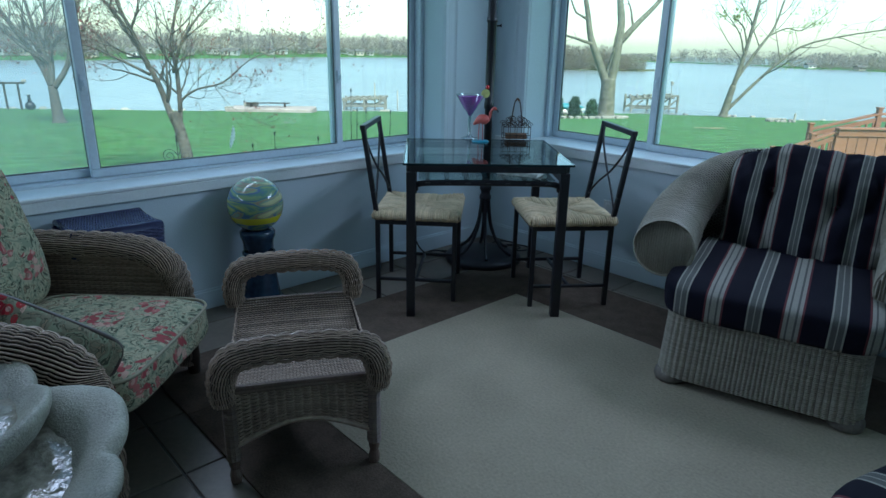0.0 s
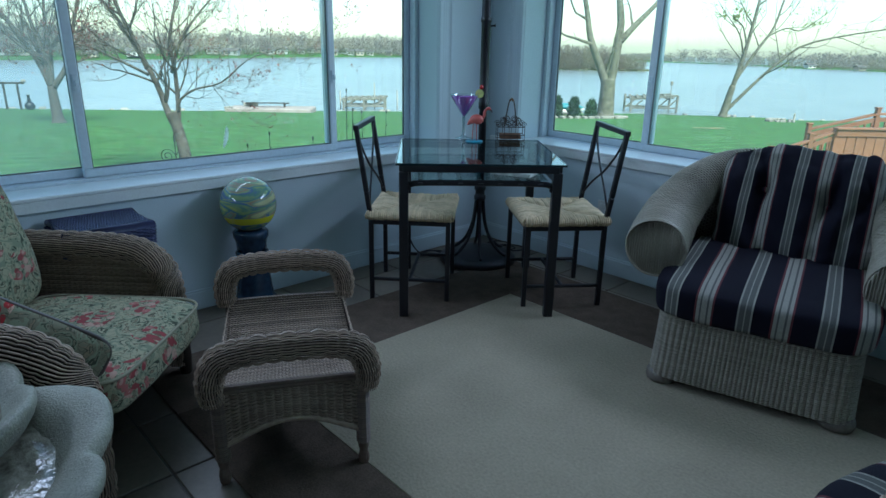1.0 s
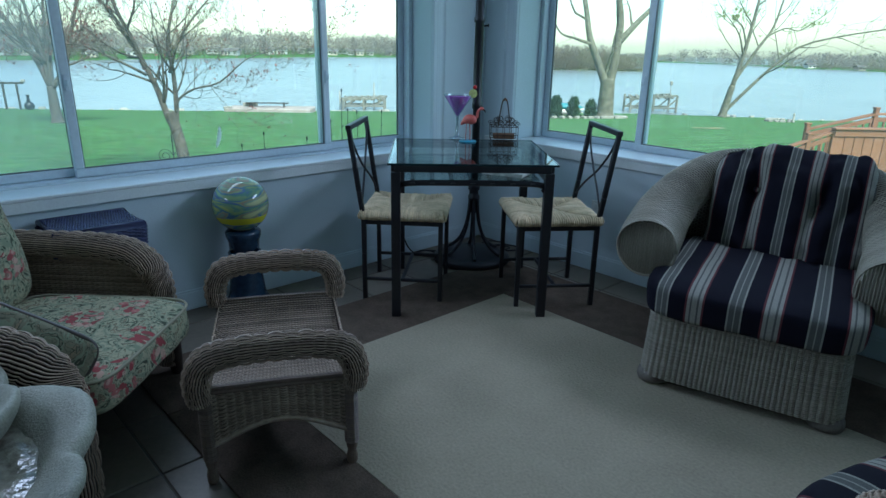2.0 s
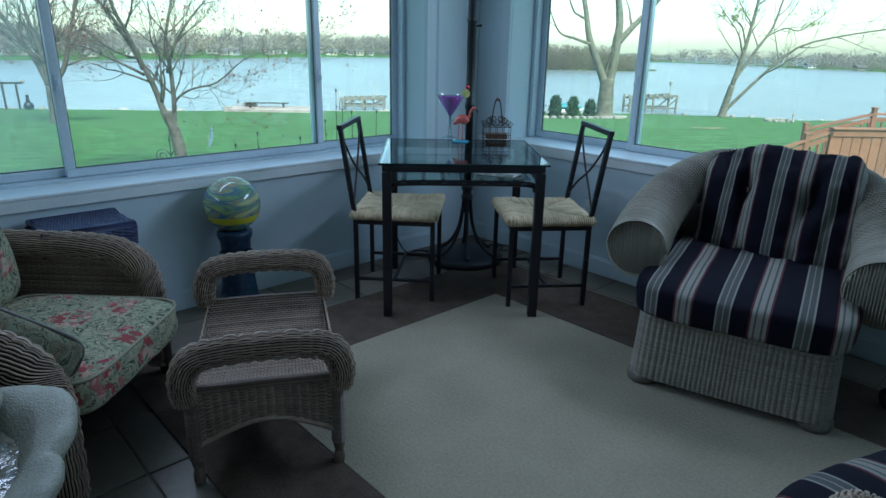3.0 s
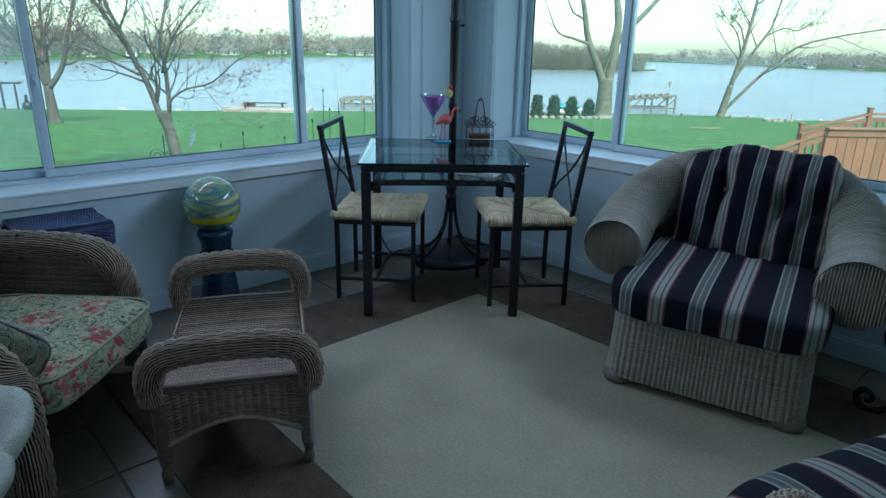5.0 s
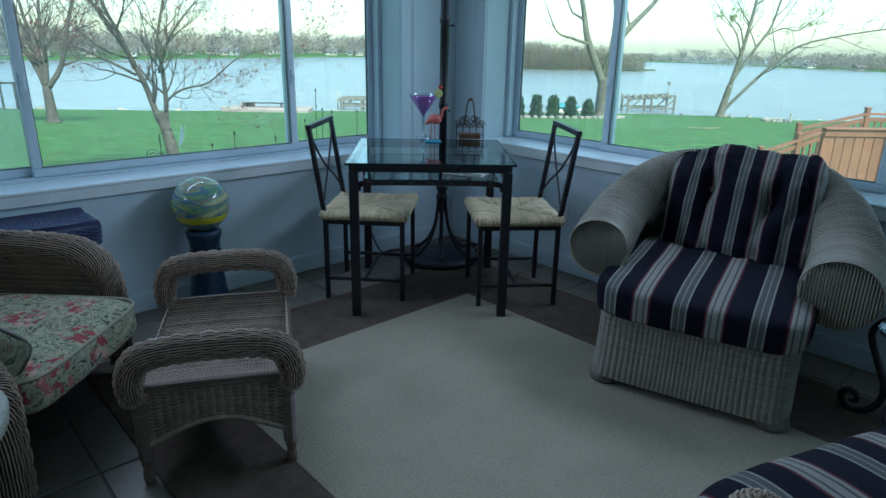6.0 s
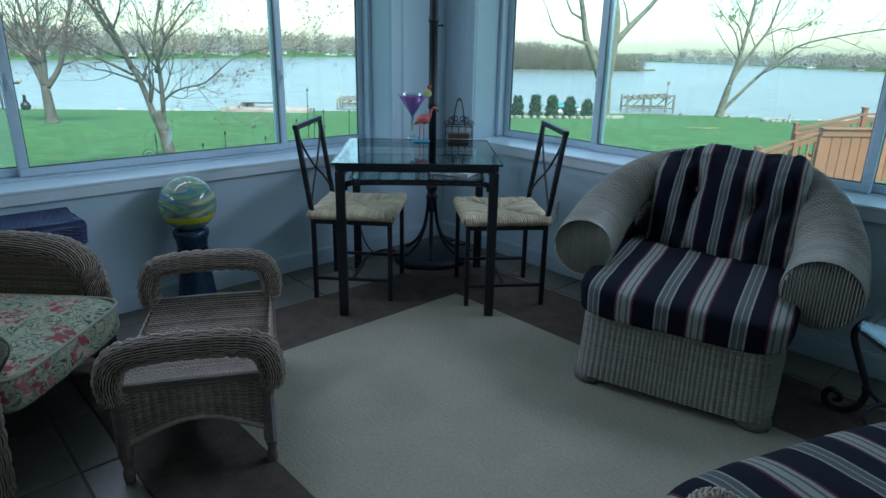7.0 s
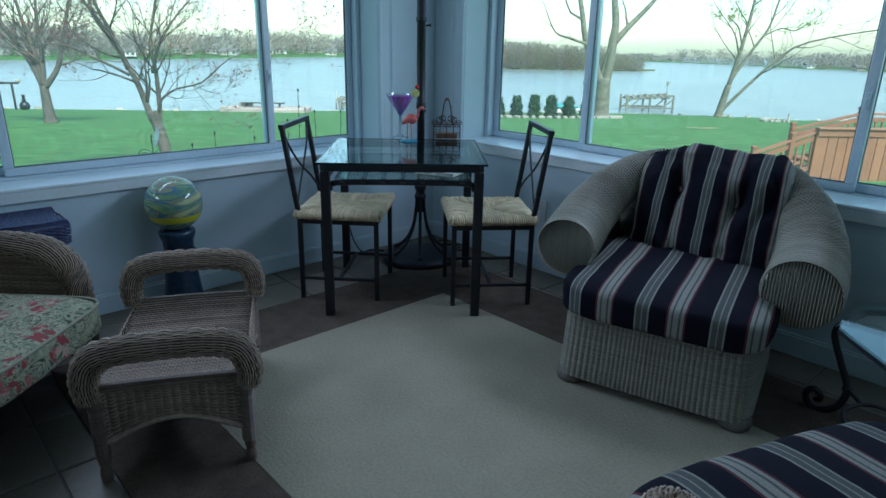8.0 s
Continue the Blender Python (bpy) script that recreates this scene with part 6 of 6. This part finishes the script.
# wooden hoist and a tall garden urn by the water
ho = thing("wooden_hoist", at(43.5, -26.9, lawn(43.5, 0)), "dark wooden hoist frame at the lake edge", "hoist")
for x in (-0.45, 0.45):
    part("post", Geo().box((x, 0, 0.85), (0.11, 0.11, 1.8), 0.01), WOOD_D, ho)
part("beam", Geo().box((0.1, 0, 1.72), (1.6, 0.13, 0.14), 0.02), WOOD_D, ho)
part("winch", Geo().box((0.9, 0, 1.86), (0.28, 0.2, 0.2), 0.05), GREYWOOD, ho)
ur = thing("chiminea", at(43.5, -25.85, lawn(43.5, 0)), "black bottle-shaped outdoor chiminea at the lake edge", "chiminea")
part("pot", Geo().lathe([(0.12, 0.0), (0.26, 0.06), (0.32, 0.25), (0.26, 0.42), (0.13, 0.54)], 20), IRON, ur, "", True)
part("flue", Geo().lathe([(0.13, 0.54), (0.10, 0.70), (0.09, 0.92), (0.13, 0.98)], 16), IRON, ur, "", True)

# fire pit and marker post on the lawn
fp = thing("fire_pit", at(41.5, 24.0, lawn(41.5, 0)), "low ring of reddish stones around a fire pit", "fire pit")
rnd = np.random.RandomState(2)
for q in np.linspace(0, 2 * math.pi, 16, endpoint=False):
    part("stone", Geo().box((0.75 * math.cos(q), 0.75 * math.sin(q), 0.07), (0.3, 0.24, 0.2), 0.06, Matrix.Rotation(rnd.uniform(-0.3, 0.3), 4, "Z")), ROCK, fp)
mp_ = part("marker_post", Geo().lathe([(0.10, 0), (0.10, 0.06), (0.055, 0.1), (0.075, 0.34), (0.045, 0.36), (0.085, 0.46), (0.02, 0.62)], 12), GREYWOOD, None, "small weathered lawn marker post", True)
mp_.matrix_basis = at(40.6, 24.4, lawn(40.6, 0))
tagged(mp_, category="post")
bare = Geo()
a = np.linspace(0, 2 * math.pi, 24, endpoint=False)
bare.add([tuple(out(31.5 + 0.35 * math.sin(q) * (1 + 0.3 * math.sin(3 * q)), 14.7 + 0.9 * math.cos(q), lawn(31.5 + 0.35 * math.sin(q), 0) + 0.04)) for q in a], [tuple(range(24))])
structure("bare_patch", bare, mat("dry_soil", (0.34, 0.27, 0.17), 0.95, vary=0.2, scale=2, fine=20), "worn sandy patch in the lawn", "soil")

# iron plant hanger and stakes near the house
ph = thing("plant_hanger", at(9.9, -3.69, lawn(9.9, 0) + 0.2), "black scrolled iron garden hanger before the tree", "garden hanger")
part("rod", Geo().tube([(0, 0, -0.25), (0, 0, 0.62)], 0.008, 6), IRON, ph)
part("finial", Geo().lathe([(0.004, 0.60), (0.018, 0.64), (0.006, 0.68), (0.014, 0.70), (0.002, 0.76)], 8), IRON, ph, "", True)
for s in (-1, 1):
    a = np.linspace(0.2, 3.6 * math.pi, 40)
    r = 0.12 * (1 - a / 14)
    part("scroll_arm", Geo().tube(np.stack([s * (0.0 + 0.13 - r * np.cos(a)), 0 * a, 0.40 + r * np.sin(a)], 1), 0.0065, 6), IRON, ph, "", True)
    part("lower_scroll", Geo().tube(np.stack([s * (0.05 - 0.5 * r * np.cos(a)), 0 * a, 0.26 - 0.5 * r * np.sin(a)], 1), 0.0065, 6), IRON, ph, "", True)
STALKS = ((-3.7, 2.03, 0.70), (-3.3, 2.105, 0.71), (-3.9, 2.76, 0.93), (-3.9, 2.89, 0.77), (-3.9, 3.12, 0.76), (-3.9, 2.66, 0.72), (-3.9, 2.81, 0.79), (-3.75, 1.90, 0.63))
for i, (x, y, top) in enumerate(STALKS):
    low = lawn(Vector((x, y, 0)).dot(AHEAD), 0)
    h = top - low
    lean = 0.02 * (-1) ** i
    st = Geo().tube(curve([(-lean * 2.5, 0, -0.1), (lean, 0.01, h * 0.4), (-lean * 0.4, 0, h * 0.75), (0, 0, h - 0.02)], 14), np.linspace(0.0045, 0.0022, 14), 5)
    st.tube([(0, 0, h - 0.03), (0.001, 0, h - 0.012), (0, 0, h)], [0.002, 0.0075, 0.002], 6)
    for k in range(9):
        z = h * (0.58 + 0.042 * k)
        st.tube([(-lean * 0.3, 0, z), (-lean * 0.3 + 0.012 * (-1) ** k, 0.006, z + 0.014)], [0.002, 0.004], 4)
    ob = part("dry_stalk", st, BARK_L, None, "dry dark plant stalk outside the window", True)
    ob.matrix_basis = Matrix.Translation(Vector((x, y, low)))
    tagged(ob, category="plant")

# feather-shaped decal on the window's middle pane
fd = thing("window_decal", pose(GX + 0.0205, 1.455, 0.735, 0, 0, 90), "pale translucent feather decal on the window glass", "decal")
V, F = [], []
for i in range(13):
    f = i / 12
    wd = 0.011 * math.sin(math.pi * min(1, 0.08 + f * 0.92)) ** 0.7 * (1 + 0.25 * (-1) ** i)
    cx = 0.022 * (f - 0.5) + 0.006 * math.sin(f * 3)
    V += [(cx - wd, 0, 0.105 * f), (cx + wd, 0, 0.105 * f), (cx - wd, -0.0012, 0.105 * f), (cx + wd, -0.0012, 0.105 * f)]
for i in range(12):
    k = 4 * i
    F += [(k, k + 1, k + 5, k + 4), (k + 3, k + 2, k + 6, k + 7), (k + 2, k, k + 4, k + 6), (k + 1, k + 3, k + 7, k + 5)]
part("vane", Geo().add(V, F), leafy(mat("milky_film", (0.88, 0.92, 0.88), 0.4, vary=0.08, scale=60), 0.85), fd, "milky feather vane")
part("quill", Geo().tube([(-0.013, -0.002, -0.006), (0.0, -0.002, 0.05), (0.011, -0.002, 0.106)], 0.0009, 5), PLASTIC, fd, "thin pale quill")

# ---- cedar deck ----
dk = thing("deck", at(12.3, 8.36, 0), "orange-stained cedar deck with boarded side and stair railings", "deck")
zt, zb = -0.22, lawn(12.3, 0) - 0.1
for i in range(14):
    part("board", Geo().box((0.10 + i * 0.20, 0, (zt - 0.12 + zb) / 2), (0.191, 0.03, zt - 0.12 - zb), 0.006), DECK, dk)
part("cap_rail", Geo().box((1.34, 0, zt + 0.02), (2.8, 0.16, 0.04), 0.01), DECK, dk, "flat cap rail")
part("rail_board", Geo().box((1.34, -0.02, zt - 0.075), (2.75, 0.045, 0.13), 0.01), DECK, dk)
part("corner_post", Geo().box((0.0, 0.03, (zt + zb) / 2), (0.1, 0.1, zt - zb), 0.01), DECK, dk)


def stair_rail(x0, x1, y, z_hi, z_lo, posts):
    part("hand_rail", Geo().beam((x0, y, z_lo), (x1, y, z_hi), 0.11, 0.045), DECK, dk)
    part("under_rail", Geo().beam((x0, y, z_lo - 0.12), (x1, y, z_hi - 0.12), 0.04, 0.09), DECK, dk)
    part("foot_rail", Geo().beam((x0, y, z_lo - 0.72), (x1, y, z_hi - 0.72), 0.04, 0.09), DECK, dk)
    n = int((x1 - x0) / 0.14)
    for i in range(n):
        f = (i + 0.5) / n
        x, z = x0 + (x1 - x0) * f, z_lo + (z_hi - z_lo) * f
        part("baluster", Geo().box((x, y, z - 0.42), (0.036, 0.036, 0.66), 0.004), DECK, dk)
    for f in posts:
        x, z = x0 + (x1 - x0) * f, z_lo + (z_hi - z_lo) * f
        p = part("post", Geo().box((x, y, z - 0.42), (0.095, 0.095, 1.05), 0.01), DECK, dk)
        part("post_cap", Geo().box((x, y, z + 0.125), (0.12, 0.12, 0.04), 0.015), DECK, p)


stair_rail(-1.3, 0.0, 0.05, -0.26, -0.74, (0.05, 0.62))
stair_rail(0.25, 1.75, 1.4, -0.04, -0.40, (0.02,))
stair_rail(1.75, 2.8, 1.4, -0.04, -0.04, (0.0, 0.98))
part("deck_floor", Geo().box((1.7, 0.75, -0.95), (2.0, 1.4, 0.05), 0.005), DECK, dk)
for i in range(4):
    part("stair_tread", Geo().box((0.45 - 0.26 * i, 0.75, -0.98 - 0.08 * i), (0.25, 1.3, 0.04), 0.005), DECK, dk)


# ---- far shore ----
def woods(name, material, spots, label):
    """Bare and budding woodland as a mass of thin upright sprays."""
    rs = np.random.RandomState(len(spots))
    tris = []
    for s, r, h, w in spots:
        z0 = terrain(s, r) if s > far_shore(r) else LAKE + 0.2
        c = np.array(out(s, r, z0))
        n = 100
        f = rs.uniform(0.0, 1, n) ** 0.85
        off = np.stack([rs.normal(0, w * 0.32, n), rs.normal(0, w * 0.32, n), f * h], 1)
        off[:, :2] *= (1.1 - 0.95 * np.abs(f - 0.45) ** 1.5)[:, None]
        k = rs.normal(0, 1, (n, 3, 3)) * np.array([w * 0.055, w * 0.055, h * 0.045])
        tris.append(c + off[:, None] + k)
    V = np.concatenate(tris)
    ob = part(name, Geo().add(V.reshape(-1, 3), np.arange(len(V) * 3).reshape(-1, 3)), material, None, label)
    return tagged(ob, category="woods", kind="stuff")


rnd = np.random.RandomState(11)
spots = []
for r in np.arange(-210, 215, 0.9):
    for k in range(4):
        f = float(far_shore(r))
        big = 0.6 + 0.4 * noise.noise(Vector((r * 0.03, 3, 0))) + 0.2 * noise.noise(Vector((r * 0.2, 3, 0)))
        h = (4.6 + 3.8 * big) * rnd.uniform(0.7, 1.15) * (0.80 if r < -25 and k > 1 else 0.42 if 56 < r < 108 else 0.6 if r >= 108 else 1.0)
        spots.append((f + 9 + 12 * k + rnd.uniform(-3, 6), r + rnd.uniform(-1, 1), h * (0.75 if k == 0 else 1), rnd.uniform(2.4, 4.4)))
woods("far_woods", WOODS, spots, "hazy bare woods along the far lake shore")
spots = [(float(far_shore(r)) + 4 + rnd.uniform(0, 30), r, rnd.uniform(0.8, 2.6), rnd.uniform(1.5, 3.0)) for r in np.arange(-205, 210, 0.8)]
woods("far_scrub", SCRUB, spots, "green spring scrub along the far lake shore")
spots = [(rnd.uniform(152, 166), r, rnd.uniform(2.6, 5.6) * (1 if r < 46 else 0.6), rnd.uniform(0.9, 1.6)) for r in np.arange(4, 54, 0.045)]
woods("point_woods", leafy(mat("reed_brown", (0.25, 0.215, 0.165), 0.95, vary=0.10, scale=0.1, island=0.15)), spots, "brown brushy point reaching into the lake")
g = Geo()
for i in range(11):
    g.box(tuple(out(159, 6 + i * 4.6, LAKE + 0.05)), (9, 9, 0.5), 0.2)
structure("point_ground", g, SCRUB, "low bank of the brushy point", "ground")


def far_house(s, r, w, h, d, wall, seed):
    m = at(s, r, terrain(s, r))
    t = thing("lake_house", m @ Matrix.Rotation(radians((seed * 37) % 40 - 20), 4, "Z"), "pale lakeside house with grey gable roof across the water", "house", "houses across the lake")
    part("wall", Geo().box((0, 0, h / 2), (w, d, h), 0.05), wall, t)
    V = [(-w / 2 - 0.3, -d / 2 - 0.3, h), (w / 2 + 0.3, -d / 2 - 0.3, h), (w / 2 + 0.3, d / 2 + 0.3, h), (-w / 2 - 0.3, d / 2 + 0.3, h), (-w / 2 - 0.3, 0, h + d * 0.32), (w / 2 + 0.3, 0, h + d * 0.32)]
    part("roof", Geo().add(V, [(0, 1, 5, 4), (2, 3, 4, 5), (0, 4, 3), (1, 2, 5), (3, 2, 1, 0)]), ROOF, t, "grey shingle roof")
    for i in range(max(2, int(w / 1.6))):
        x = -w / 2 + w * (i + 0.5) / max(2, int(w / 1.6))
        part("window", Geo().box((x, -d / 2 - 0.02, h * 0.55), (0.7, 0.08, h * 0.35), 0.01), DARKPANE, t, "dark window")


for i, (r, w, h) in enumerate(((-120, 6, 2.6), (-104, 5, 2.4), (-78, 6, 2.6), (-62, 5, 2.4), (-52, 6.5, 2.8), (-44, 5, 2.3), (-33, 6, 2.6), (-27, 5, 2.4), (-20, 6, 2.5), (-13, 5.5, 2.7), (3, 5, 2.3), (64, 6, 2.0), (72, 5, 1.9), (80, 7, 2.1), (88, 5, 2.0), (96, 6, 2.0), (104, 6, 2.2), (121, 7, 2.2), (128, 6, 2.0), (140, 6, 2.4))):
    far_house(float(far_shore(r)) + 5 + (i * 13) % 11, r, w * (0.44 if r < 60 else 0.4), h * (0.52 if r < 60 else 0.42), 3.0 if r < 60 else 2.0, HOUSE_W if i % 3 else HOUSE_T, i)
# more roofs up the hillside
rnd = np.random.RandomState(31)
for i, r in enumerate(np.linspace(-128, -24, 22)):
    rr = r + rnd.uniform(-2, 2)
    far_house(float(far_shore(rr)) + rnd.uniform(6, 26), rr, rnd.uniform(2.0, 4.2), rnd.uniform(1.2, 2.0), 2.6, (HOUSE_T, HOUSE_W, HOUSE_G)[i % 3], i + 20)

# ---- floor tiles ----
tile_size, joint = 0.33, 0.007
x0, y0 = WX - 0.165, 0.61 - tile_size * 11
shared = {}
for i in range(19):
    for j in range(20):
        ax, bx = x0 + i * tile_size + joint / 2, x0 + (i + 1) * tile_size - joint / 2
        ay, by = y0 + j * tile_size + joint / 2, y0 + (j + 1) * tile_size - joint / 2
        ax, bx, ay, by = max(ax, WX + 0.001), min(bx, EX), max(ay, SY), min(by, NY - 0.001)
        if bx - ax < 0.02 or by - ay < 0.02:
            continue
        if ax > RX0 + 0.02 and bx < RX1 - 0.02 and ay > RY0 + 0.02 and by < RY1 - 0.02:
            continue
        size = (round(bx - ax, 3), round(by - ay, 3))
        if size not in shared:
            shared[size] = Geo().box((0, 0, 0), (*size, 0.012), 0.0025).make("tile", TILE)
        t = new("tile", shared[size])
        t.parent = floor
        t.location = ((ax + bx) / 2, (ay + by) / 2, -0.0065 + random.uniform(-0.0006, 0.0006))
